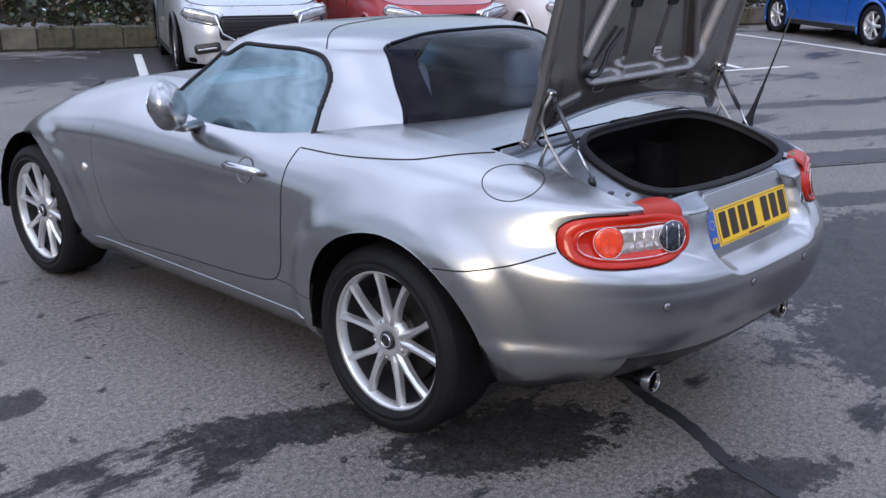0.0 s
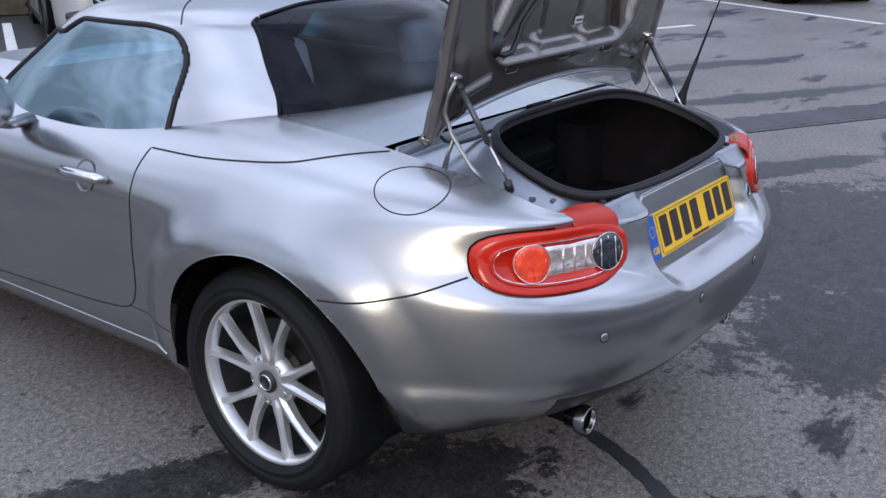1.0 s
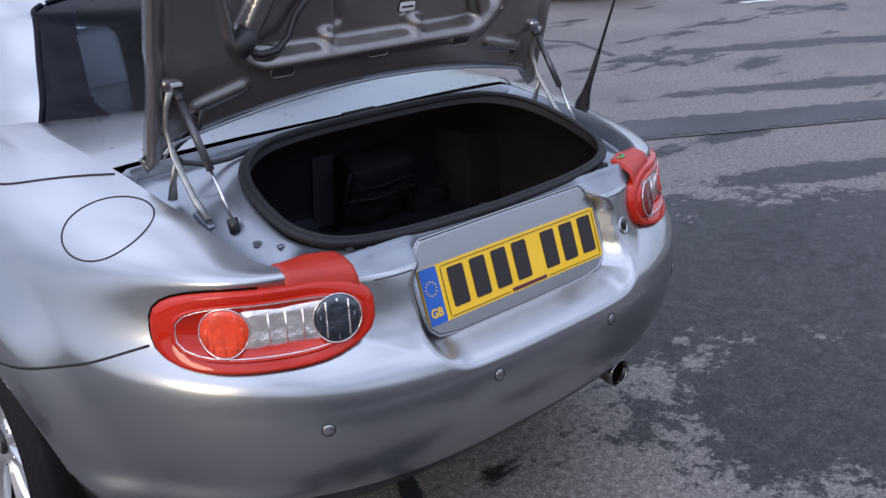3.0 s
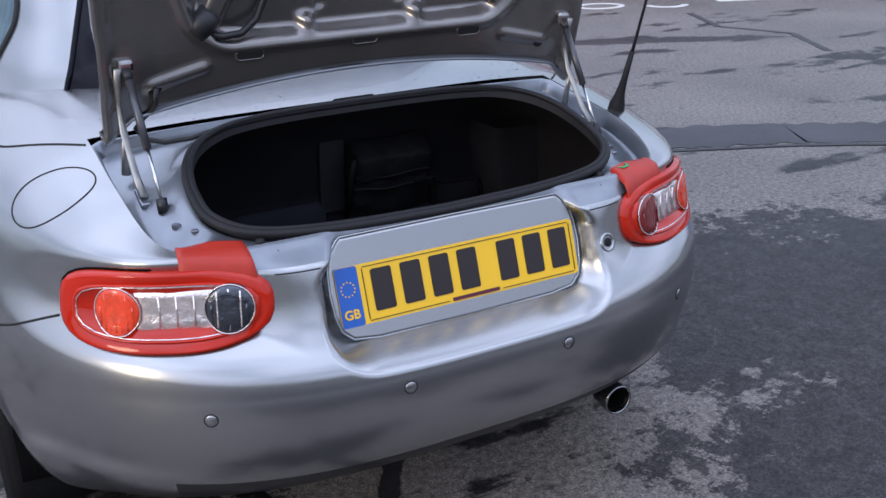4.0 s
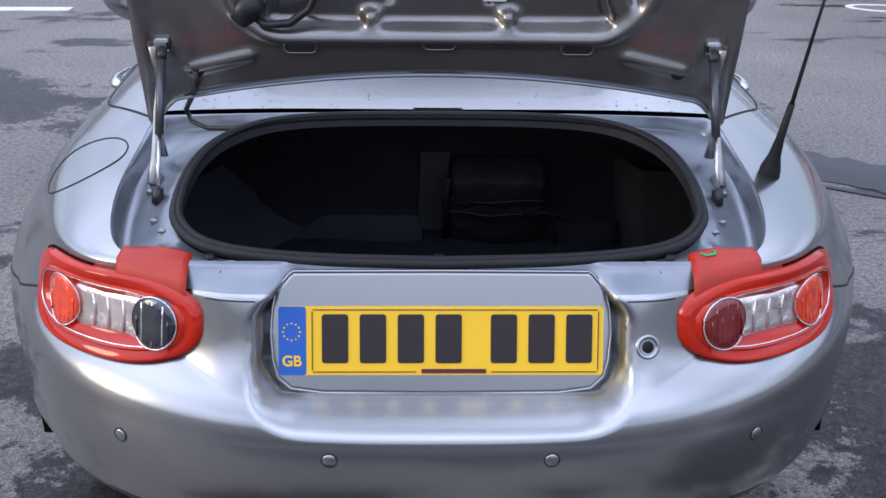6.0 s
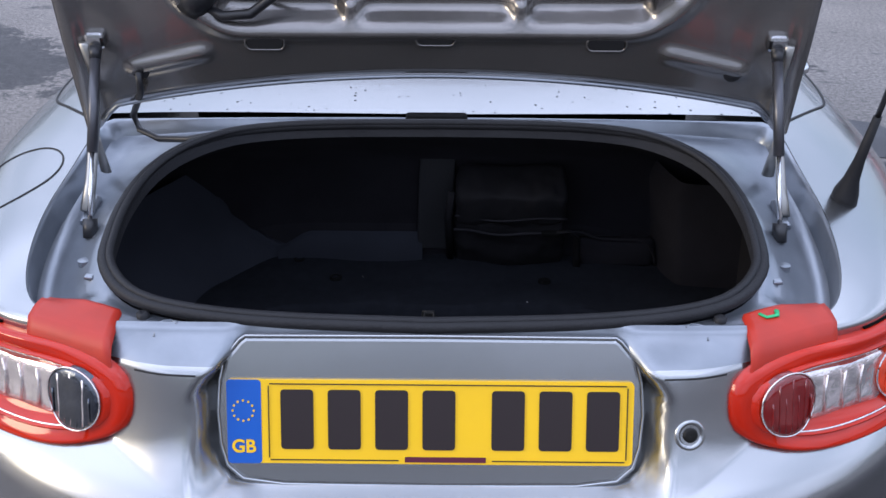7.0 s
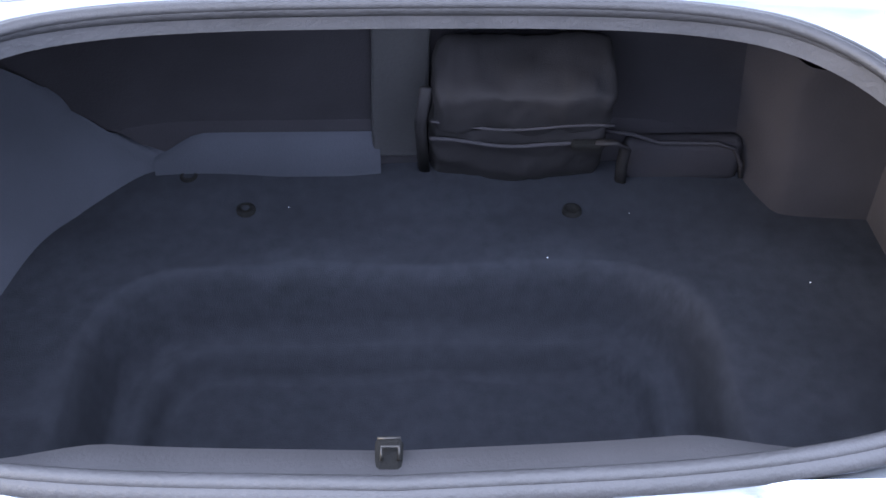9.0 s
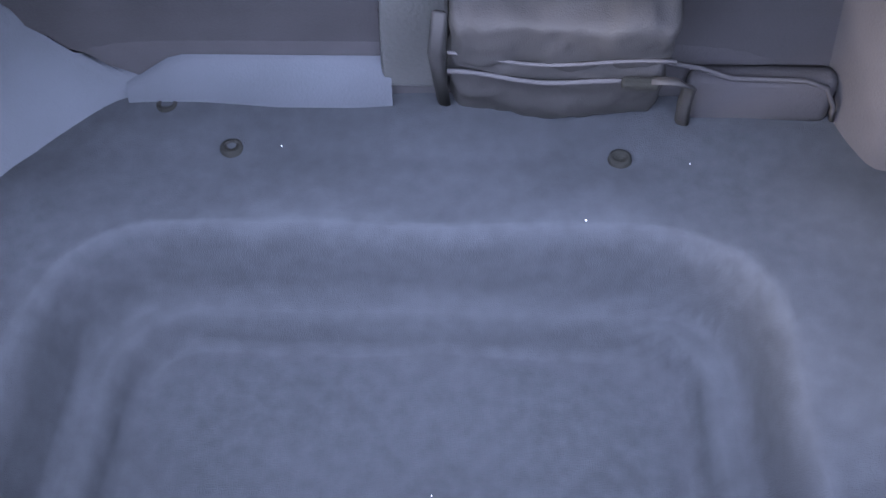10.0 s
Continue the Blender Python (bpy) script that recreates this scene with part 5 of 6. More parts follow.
# ---------------- door furniture, mirrors, aerial ----------------
for s in (1, -1):
    h, n = on_body((-2, 0.66, 0.762), (1, 0, 0))
    m = Matrix.Translation(h) @ n.to_track_quat('X', 'Z').to_matrix().to_4x4()
    m = (Matrix.Diagonal((s, 1, 1, 1)) @ m)
    # the cup is body silver; its hollow's shade is put into the colour
    cup = part("handle_cup", lathe(bmesh.new(), [(0.047, 0.0005), (0.044, 0.001), (0.035, -0.012), (0.0, -0.018)], 32, m), WARM_SHADED_SILVER, car, "dished handle recess in body silver darkened for shade", True)
    han = part("door_handle", tube(bmesh.new(), [mirror(on_body((-2, y, 0.764 - 0.01 * (y - 0.64)), (1, 0, 0))[0] + n * o, s) for y, o in ((0.755, 0.0), (0.745, 0.018), (0.70, 0.028), (0.62, 0.028), (0.57, 0.018), (0.56, 0.0))], [0.014, 0.018, 0.020, 0.020, 0.018, 0.015], 12, flat=0.8), STEEL, car, "bright pull door handle", True)
    h, n = on_body((-2, 1.80, 0.598), (1, 0, 0))
    m = Matrix.Diagonal((s, 1, 1, 1)) @ Matrix.Translation(h) @ n.to_track_quat('X', 'Z').to_matrix().to_4x4()
    part("side_repeater", lathe(bmesh.new(), [(0.020, -0.002), (0.020, 0.004), (0.012, 0.009), (0.0, 0.010)], 24, m), CLEAR, car, "round clear side repeater", True)
    # mirror: shell, glass, stalk
    bm = bmesh.new()
    bmesh.ops.create_icosphere(bm, subdivisions=4, radius=1)
    for v in bm.verts:
        x, y, z = v.co
        y = y * (0.10 if y < 0 else 0.03)
        v.co = (s * (-0.93 + x * 0.105 * (1 - 0.12 * (x < 0))), 1.03 + y + 0.05 * x, 0.944 + z * (0.100 if z > 0 else 0.085) - 0.02 * x)
    mi = part("door_mirror", bm, PAINT, car, "silver door mirror", True)
    bm = bmesh.new()
    bmesh.ops.create_icosphere(bm, subdivisions=3, radius=1)
    for v in bm.verts:
        v.co = (s * (-0.93 + v.co.x * 0.088), 1.056 + v.co.y * 0.006 + 0.05 * v.co.x, 0.944 + v.co.z * 0.066 - 0.02 * v.co.x)
    part("mirror_glass", bm, CHROME, mi, "mirror glass", True)
    part("stalk", tube(bmesh.new(), [(-s * 0.92, 1.01, 0.88), (-s * 0.86, 1.03, 0.862), (-s * 0.79, 1.04, 0.862)], [0.028, 0.03, 0.036], 12, flat=0.6), PAINT, mi, smooth=True)
    # sail panel ahead of the side glass
    part("sill_strip", tube(bmesh.new(), [mirror(on_body((-2, y, 0.275), (1, 0, 0))[0], s) for y in np.linspace(0.40, 1.9, 20)], 0.004, 6), PAINT, car, "bright sill edge", True)

e, _ = on_body((-0.613, -0.445, 2), (0, 0, -1))
base = Vector((0.613, -0.445, e.z))
neck, tip = base + Vector((0.006, -0.045, 0.145)), base + Vector((0.012, -0.13, 0.42))
ae = part("aerial", tube(bmesh.new(), [base - Vector((0, 0, 0.01)), base + Vector((0.001, -0.003, 0.012)), base.lerp(neck, 0.25), base.lerp(neck, 0.5), neck], [0.021, 0.019, 0.012, 0.008, 0.006], 14), RUBBER, car, "black whip aerial with a rubber foot", True)
part("mast", tube(bmesh.new(), [neck, neck.lerp(tip, 0.5), tip], [0.0042, 0.003, 0.0022], 8), BLACK, ae, smooth=True)


# ---------------- cabin ----------------
for s in (-1, 1):
    bm = bmesh.new()
    rbox(bm, (0.40, 0.13, 0.52), pose(s * 0.34, 0.50, 0.70, -14, 0, 0), 0.05, 3)
    seat = part("seat_back", bm, FABRIC, car, "dark cloth bucket seat", True)
    part("headrest", rbox(bmesh.new(), (0.20, 0.09, 0.17), pose(s * 0.335, 0.40, 1.02, -14, 0, 0), 0.042, 4), SEAT_SHELL, seat, "pale grey-blue headrest", True)
    part("seat_base", rbox(bmesh.new(), (0.42, 0.5, 0.14), pose(s * 0.34, 0.98, 0.42, 6, 0, 0), 0.05, 3), FABRIC, car, "dark cloth seat cushion", True)
part("dashboard", rbox(bmesh.new(), (1.3, 0.35, 0.22), pose(0, 1.52, 0.80), 0.06, 3), BLACK, car, "black dashboard", True)
part("steering_wheel", tube(bmesh.new(), [(0.34 + 0.18 * math.cos(a), 1.26 - 0.06 * math.sin(a), 0.80 + 0.17 * math.sin(a)) for a in np.linspace(0, 2 * math.pi, 33)[:-1]], 0.014, 8, True), BLACK, car, "black steering wheel", True)
part("cabin_tub", rbox(bmesh.new(), (1.30, 1.7, 0.04), pose(0, 1.1, 0.33), 0.01), FABRIC, car, "dark cabin floor")
part("cabin_bulkhead", rbox(bmesh.new(), (1.10, 0.04, 0.56), pose(0, 0.33, 0.60), 0.01), FABRIC, car, "dark cabin rear bulkhead")
part("interior_mirror", rbox(bmesh.new(), (0.22, 0.03, 0.06), pose(0, 1.12, 1.12), 0.012), BLACK, car, "black interior mirror")


# ---------------- the car park round the roadster ----------------
SUV_PAINT = material("suv_silver_paint", (0.62, 0.64, 0.67), 0.28, 0.5, coat=0.9, vary=0.04, vscale=4)
RED_PAINT = material("red_car_paint", (0.42, 0.03, 0.035), 0.3, 0.2, coat=0.9, vary=0.05, vscale=4)
WHITE_PAINT = material("white_car_paint", (0.75, 0.75, 0.75), 0.3, 0.0, coat=0.9, vary=0.03, vscale=4)
BLUE_PAINT = material("blue_car_paint", (0.015, 0.12, 0.50), 0.28, 0.35, coat=0.9, vary=0.05, vscale=4)
STONE = material("weathered_stone", (0.115, 0.100, 0.076), 0.9, bump=0.7, scale=30, vary=0.5, vscale=4)
MOSS_STONE = material("mossy_stone", (0.075, 0.07, 0.045), 0.95, bump=0.8, scale=30, vary=0.4, vscale=9)
MORTAR = material("dark_mortar", (0.07, 0.065, 0.055), 0.95, bump=0.6, scale=40, vary=0.3)
SOIL = material("dark_bank_soil", (0.022, 0.020, 0.014), 1.0, bump=0.8, scale=14, vary=0.4, vscale=3)
IVY = material("ivy_leaf", (0.035, 0.05, 0.018), 0.45, vary=0.5, vscale=3)
DRY_LEAF = material("dead_leaf", (0.16, 0.10, 0.05), 0.7, vary=0.4, vscale=5)
PALE = material("pale_litter", (0.55, 0.55, 0.55), 0.6, vary=0.2)
TIMBER = material("grey_timber", (0.30, 0.29, 0.28), 0.8, bump=0.4, scale=40, vary=0.25, vscale=5)
WOODS = material("far_woods", (0.030, 0.033, 0.024), 1.0, vary=0.6, vscale=0.35)
SEAM = material("bitumen_seam", (0.022, 0.022, 0.024), 0.55, bump=0.4, scale=120, vary=0.3, vscale=4)
REPAIR = material("newer_asphalt", (0.060, 0.060, 0.064), 0.75, bump=0.6, scale=260, vary=0.3, vscale=2.5)
LAMP_GLASS = material("headlamp_glass", (0.62, 0.64, 0.66), 0.08, 0.7, coat=1.0, vary=0.4, vscale=16, bump=0.2, scale=25)
WHITE_POST = material("white_post_paint", (0.7, 0.7, 0.64), 0.5, bump=0.1, vary=0.15)
rng = random.Random(7)


def parked_car(name, label, paint, at, heading, length, width, belt, nose, roof, wheel_r, base, overhang, group="parked cars"):
    """A parked car: y forward, origin on the ground at its middle; belt and nose heights, wheelbase, front overhang."""
    root = thing(name, label, "car", group)
    hl, hw = length / 2, width / 2
    wheels = (hl - overhang, hl - overhang - base)
    nz, na = 26, 220
    def plan(s):
        a = 2 * math.pi * s
        c, q = math.cos(a), math.sin(a)
        e = 4.6
        k = (abs(c) ** e + abs(q) ** e) ** (-1 / e)
        return k * q, k * c
    def top_at(y):
        f = smooth_step(hl, hl - 1.15, y)
        g = smooth_step(-hl, -hl + 0.5, y)
        return float(nose + (belt - nose) * f - 0.10 * (1 - g))
    vs = []
    for i in range(nz + 1):
        v = i / nz
        for j in range(na):
            px, py = plan(j / na)
            bulge = 1 - 0.035 * (1 - min(v * 5, 1)) ** 2 - 0.07 * max(v - 0.62, 0) ** 1.6 * 4
            fz = 1 - 0.045 * max(v - 0.5, 0) ** 1.5 * 3 if py > 0 else 1 - 0.03 * max(v - 0.5, 0)
            y = py * hl * fz * (1 - 0.02 * (1 - v))
            x = px * hw * bulge
            vs.append((x, y, 0.2 + (top_at(y) - 0.2) * v))
    faces = []
    for i in range(nz):
        for j in range(na):
            k = (i * na + j, i * na + (j + 1) % na, (i + 1) * na + (j + 1) % na, (i + 1) * na + j)
            c = [sum(vs[m][d] for m in k) / 4 for d in range(3)]
            if abs(c[0]) > hw * 0.82 and any(math.hypot(c[1] - w, c[2] - wheel_r) < wheel_r + 0.055 for w in wheels):
                continue
            faces.append(k)
    raw("body", vs, faces, paint, root)
    # bonnet and upper deck
    top = []
    for f in np.linspace(0.985, 0.0, 14):
        for j in range(na):
            x, y, z = vs[nz * na + j]
            top.append((x * f, y * f, top_at(y * f) + 0.055 * (1 - f ** 3)))
    raw("bonnet", top, grid_faces(14, na, True), paint, root)
    for s in (-1, 1):
        for d in (0.30, -0.75):
            part("door_gap", tube(bmesh.new(), [(s * (hw * 1.0 - 0.002 - 0.10 * max(z - 0.65, 0) ** 1.5), d - 0.05 * math.sin(z * 3), z) for z in np.linspace(0.32, belt - 0.05, 10)], 0.005, 6), GAP, root, smooth=True)
        part("door_handle", tube(bmesh.new(), [(s * (hw * 0.985), -0.55, belt - 0.16), (s * (hw * 0.985 + 0.03), -0.52, belt - 0.155), (s * (hw * 0.985 + 0.03), -0.40, belt - 0.15), (s * (hw * 0.985), -0.36, belt - 0.15)], 0.013, 8), paint, root, smooth=True)
        part("sill_trim", rbox(bmesh.new(), (0.03, base - 2 * wheel_r - 0.15, 0.09), pose(s * (hw * 0.985), (wheels[0] + wheels[1]) / 2, 0.24), 0.012), BLACK, root)
        mir = part("door_mirror", rbox(bmesh.new(), (0.20, 0.13, 0.15), pose(s * (hw + 0.09), 0.62, belt + 0.09, 0, 0, s * 12), 0.05, 3), BLACK, root, "black door mirror", True)
        part("mirror_glass", rbox(bmesh.new(), (0.16, 0.006, 0.11), pose(s * (hw + 0.09), 0.553, belt + 0.09, 0, 0, s * 12), 0.002), CHROME, mir)
        # headlamp and fog lamp
        hx, hy = s * (hw - 0.30), hl - 0.075
        lamp = part("headlamp", rbox(bmesh.new(), (0.46, 0.20, 0.13), pose(hx, hy - 0.09, nose - 0.085, -8, s * -11, s * -24), 0.05, 4), LAMP_GLASS, root, "clear headlamp", True)
        part("lamp_rim", tube(bmesh.new(), [pose(hx, hy - 0.085, nose - 0.085, -8, s * -11, s * -24) @ Vector((0.235 * x, 0.10, 0.07 * z)) for x, z in ((-1, -0.6), (-0.5, -1), (0.6, -1), (1, -0.2), (0.8, 0.9), (0, 1), (-0.8, 0.8))], 0.007, 6, True), BLACK, lamp, smooth=True)
        fog = part("fog_lamp", rbox(bmesh.new(), (0.30, 0.10, 0.11), pose(s * (hw - 0.32), hl - 0.105, 0.38, 0, s * 8, s * -20), 0.03, 3), BLACK, root, "dark fog lamp recess", True)
        part("fog_trim", rbox(bmesh.new(), (0.22, 0.02, 0.022), pose(s * (hw - 0.31), hl - 0.052, 0.375, 0, s * 8, s * -20), 0.008), LAMP_GLASS, fog, "bright lamp strip")
        part("tail_lamp", rbox(bmesh.new(), (0.24, 0.12, 0.16), pose(s * (hw - 0.20), -hl + 0.09, belt - 0.22, 0, 0, s * 16), 0.04, 3), RED, root, "red tail lamp", True)
    part("grille", rbox(bmesh.new(), (width * 0.50, 0.08, 0.27), pose(0, hl - 0.025, nose - 0.23, -5), 0.06, 3), BLACK, root, "black grille", True)
    for k in range(6):
        part("grille_bar", rbox(bmesh.new(), (width * 0.46, 0.012, 0.012), pose(0, hl + 0.018, nose - 0.33 + 0.04 * k), 0.003), GAP, root)
    part("grille_surround", tube(bmesh.new(), [(x * width * 0.26, hl + 0.02, nose - 0.23 + z * 0.145) for x, z in ((-1.05, 1), (-0.9, -0.4), (-0.55, -1), (0.55, -1), (0.9, -0.4), (1.05, 1))], 0.013, 8), CHROME, root, "chrome grille surround", True)
    part("number_plate", rbox(bmesh.new(), (0.52, 0.012, 0.11), pose(0, hl + 0.03, 0.44), 0.004), WHITE_POST, root, "pale number plate")
    part("rear_plate", rbox(bmesh.new(), (0.52, 0.012, 0.11), pose(0, -hl - 0.006, 0.52), 0.004), YELLOW, root, "yellow number plate")
    # cabin: glass below, roof above
    rings = [(0.0, 0.93, 0.80, -hl + 0.12), (0.25, 0.88, 0.52, -hl + 0.22), (0.6, 0.80, 0.14, -hl + 0.38), (0.9, 0.70, -0.15, -hl + 0.55)]
    gv = []
    for f, w, yf, yr in rings:
        z = belt + 0.0 + (roof - belt) * f
        for j in range(64):
            px, py = plan(j / 64)
            gv.append((px * hw * w, (yf + yr) / 2 + py * (yf - yr) / 2, z))
    raw("windows", gv, grid_faces(len(rings), 64, True), REAR_GLASS, root, "dark window glass")
    rv = []
    for f, up in ((1.0, 0.0), (0.99, 0.03), (0.93, 0.06), (0.75, 0.085), (0.4, 0.10), (0.0, 0.105)):
        for j in range(64):
            x, y, z = gv[3 * 64 + j]
            my = (rings[3][2] + rings[3][3]) / 2
            rv.append((x * f, my + (y - my) * f, z + up * (roof - belt) * 1.0))
    raw("roof", rv, grid_faces(6, 64, True), paint, root)
    for s in (-1, 1):
        for pts in (((0.93, 0.72), (0.88, 0.47), (0.80, 0.10), (0.70, -0.18)), ((0.93, -0.70), (0.88, -0.70), (0.80, -0.70), (0.72, -0.72)), ((0.9, -hl + 0.22), (0.85, -hl + 0.30), (0.77, -hl + 0.45), (0.67, -hl + 0.62))):
            part("window_post", tube(bmesh.new(), [(s * hw * w, y, belt + (roof - belt) * f) for (w, y), f in zip(pts, (0, 0.25, 0.6, 0.92))], 0.03, 8), paint, root, smooth=True)
        for wy in wheels:
            wheel = part("wheel", lathe(bmesh.new(), [(wheel_r * 0.66, -0.10), (wheel_r * 0.93, -0.105), (wheel_r, -0.08), (wheel_r, 0.08), (wheel_r * 0.93, 0.105), (wheel_r * 0.68, 0.10), (wheel_r * 0.64, 0.06), (wheel_r * 0.62, -0.09)], 40, Matrix.Translation((s * (hw - 0.125), wy, wheel_r)) @ Matrix.Rotation(radians(90 - 90 * s), 4, 'Z')), TYRE, root, "black tyre", True)
            hub = Matrix.Translation((s * (hw - 0.125), wy, wheel_r)) @ Matrix.Rotation(radians(90 - 90 * s), 4, 'Z')
            rim = part("rim", lathe(bmesh.new(), [(wheel_r * 0.64, 0.09), (wheel_r * 0.68, 0.10), (wheel_r * 0.62, 0.085), (wheel_r * 0.60, -0.06)], 40, hub), ALLOY, wheel, "silver alloy rim", True)
            part("brake_disc", lathe(bmesh.new(), [(0.0, 0.0), (wheel_r * 0.5, 0.0), (wheel_r * 0.5, -0.02)], 24, hub), DARK_STEEL, wheel)
            bm = bmesh.new()
            for k in range(7):
                rbox(bm, (0.03, wheel_r * 0.58, 0.045), hub @ Matrix.Rotation(2 * math.pi * k / 7, 4, 'X') @ Matrix.Translation((0.075, wheel_r * 0.33, 0)), 0.01, 2)
            lathe(bm, [(0.0, 0.10), (0.05, 0.098), (0.065, 0.07)], 20, hub)
            part("spokes", bm, ALLOY, wheel, "silver alloy spokes", True)
            part("wheel_arch", tube(bmesh.new(), [(s * (hw * 0.985), wy + (wheel_r + 0.05) * math.cos(radians(a)), wheel_r + (wheel_r + 0.05) * math.sin(radians(a))) for a in range(-25, 206, 10)], 0.022, 8), paint if name != "silver_suv" else BLACK, root, smooth=True)
            part("arch_liner", lathe(bmesh.new(), [(wheel_r + 0.07, 0.10), (wheel_r + 0.07, -0.20), (0.05, -0.22)], 32, hub), LINER, root, smooth=True)
    part("floor_pan", rbox(bmesh.new(), (width * 0.86, length * 0.9, 0.05), pose(0, 0, 0.24), 0.02), LINER, root)
    root.matrix_world = pose(at[0], at[1], 0, 0, 0, math.degrees(math.atan2(-heading[0], heading[1])))
    return root


AX, ROW = Vector((-0.46, -0.89)), Vector((0.89, -0.46))
corner = Vector((3.3, 7.6))
for k, (nm, lab, pt, ln, wd, bl, ns, rf, wr) in enumerate((
        ("silver_suv", "silver crossover car parked nose-out before the stone wall", SUV_PAINT, 4.3, 1.78, 0.98, 0.83, 1.54, 0.34),
        ("red_hatchback", "red hatchback parked nose-out beside the silver car", RED_PAINT, 4.0, 1.70, 0.94, 0.80, 1.48, 0.31),
        ("white_hatchback", "white hatchback parked nose-out beside the red car", WHITE_PAINT, 4.0, 1.70, 0.96, 0.82, 1.50, 0.31))):
    mid = corner + ROW * (0.9 + (0.0, 2.30, 4.42)[k]) - AX * ln / 2
    parked_car(nm, lab, pt, mid, AX, ln, wd, bl, ns, rf, wr, ln * 0.6, 0.86)
parked_car("blue_hatchback", "bright blue hatchback with silver alloy wheels parked across", BLUE_PAINT, (14.72, 4.48), (0.56, 0.83), 4.15, 1.70, 0.95, 0.80, 1.50, 0.32, 2.75, 0.75)


# painted lines
def painted(name, pts, width, label, z=0.004):
    """A thin strip of road paint along points."""
    vs, n = [], len(pts)
    for i, p in enumerate(pts):
        a, b = Vector(pts[max(i - 1, 0)]), Vector(pts[min(i + 1, n - 1)])
        d = (b - a).normalized()
        w = width[i] if isinstance(width, (list, tuple)) else width
        for s in (-0.5, 0.5):
            for h in (0.0, z):
                vs.append((p[0] - d.y * s * w, p[1] + d.x * s * w, h))
    fs = []
    for i in range(n - 1):
        o, q = 4 * i, 4 * i + 4
        fs += [(o + 1, o + 3, q + 3, q + 1), (o, o + 1, q + 1, q), (o + 2, q + 2, q + 3, o + 3)]
    fs += [(0, 2, 3, 1), (4 * n - 4, 4 * n - 3, 4 * n - 1, 4 * n - 2)]
    ob = raw(name, vs, fs, LINE, None, "", False)
    return tagged(ob, label, "road marking", "painted road markings", kind="structure")


def arc(cx, cy, rx, ry, a0, a1, turn=0.0, n=28):
    t = radians(turn)
    out = []
    for k in range(n + 1):
        a = radians(a0 + (a1 - a0) * k / n)
        x, y = rx * math.cos(a), ry * math.sin(a)
        out.append((cx + x * math.cos(t) - y * math.sin(t), cy + x * math.sin(t) + y * math.cos(t)))
    return out


painted("bay_line", [(3.14, 8.06), (4.62, 10.75)], 0.11, "worn white parking bay line on dark asphalt")
painted("long_line", [(13.85, 6.42), (13.2, 5.0), (12.13, 3.11), (11.3, 1.6)], 0.10, "long white painted edge line")
painted("tee_line", [(10.3, 5.35), (9.15, 3.85)], 0.09, "white painted tee mark")
painted("tee_bar", [(8.75, 3.86), (9.75, 3.50)], 0.09, "white painted tee mark")
painted("round_mark", arc(-1.15, 5.68, 0.60, 0.68, 75, 290), 0.13, "white painted curved marking on asphalt")
painted("dash_mark", [(-3.6, 6.0), (-2.86, 6.02)], 0.16, "white painted dash on asphalt")
painted("letter_mark", arc(3.95, 6.35, 0.30, 0.16, 0, 360, -15), 0.06, "white painted ring of a road marking")
painted("letter_mark", arc(5.2, 5.75, 0.22, 0.16, 0, 360, -15), 0.06, "white painted ring of a road marking")
painted("letter_mark", [(4.35, 6.42), (5.45, 6.24), (6.4, 6.05)], 0.07, "white painted bar of a road marking")
painted("letter_mark", [(4.62, 6.38), (4.50, 5.95)], 0.07, "white painted bar of a road marking")
painted("letter_mark", arc(5.80, 5.50, 0.20, 0.22, 200, 340, -25), 0.07, "white painted bow of a road marking")
painted("letter_mark", [(6.35, 5.35), (6.9, 5.15)], 0.10, "white painted bar of a road marking")


# repair strip and bitumen seams in the asphalt
def strip(name, pts, width, mat, label, seed, z=0.005, step=0.06):
    r = random.Random(seed)
    vs = []
    a = [Vector(q) for q in pts]
    seg = [(p, q, int(max((q - p).length / step, 2))) for p, q in zip(a, a[1:])]
    for p, q, n in seg:
        d = (q - p).normalized()
        for k in range(n + 1):
            c = p + (q - p) * k / n
            j1, j2 = (r.uniform(-0.18, 0.18) * width * 0.5 for _ in range(2))
            for w in (-width / 2 + j1, width / 2 + j2):
                vs += [(c.x - d.y * w, c.y + d.x * w, z), (c.x - d.y * w, c.y + d.x * w, 0.0)]
    m = len(vs) // 4
    fs = []
    for i in range(m - 1):
        o, q = 4 * i, 4 * i + 4
        fs += [(o, o + 2, q + 2, q), (o, q, q + 1, o + 1), (o + 2, o + 3, q + 3, q + 2)]
    ob = raw(name, vs, fs, mat, None, "", False)
    return tagged(ob, label, "ground", kind="structure")


strip("repair_strip", [(0.4, 2.95), (2.40, 1.77), (3.25, 1.38), (3.9, 1.0), (7.2, -0.85)], 0.40, REPAIR, "darker band of newer asphalt across the ground", 3, 0.004)
strip("seam", [(0.3, 2.75), (2.26, 1.55), (3.08, 1.20), (3.5, 0.96), (6.9, -0.95)], 0.035, SEAM, "thin black bitumen seam", 4, 0.006)
strip("crack", [(0.05, -0.30), (-0.06, -0.50), (-0.14, -0.70), (-0.28, -0.92), (-0.36, -1.2)], 0.05, SEAM, "dark crack in the asphalt", 5, 0.003, 0.02)
strip("crack", [(5.6, 4.9), (5.3, 4.2), (5.55, 3.6), (5.2, 2.9)], 0.06, SEAM, "dark crack in the asphalt", 6, 0.003)

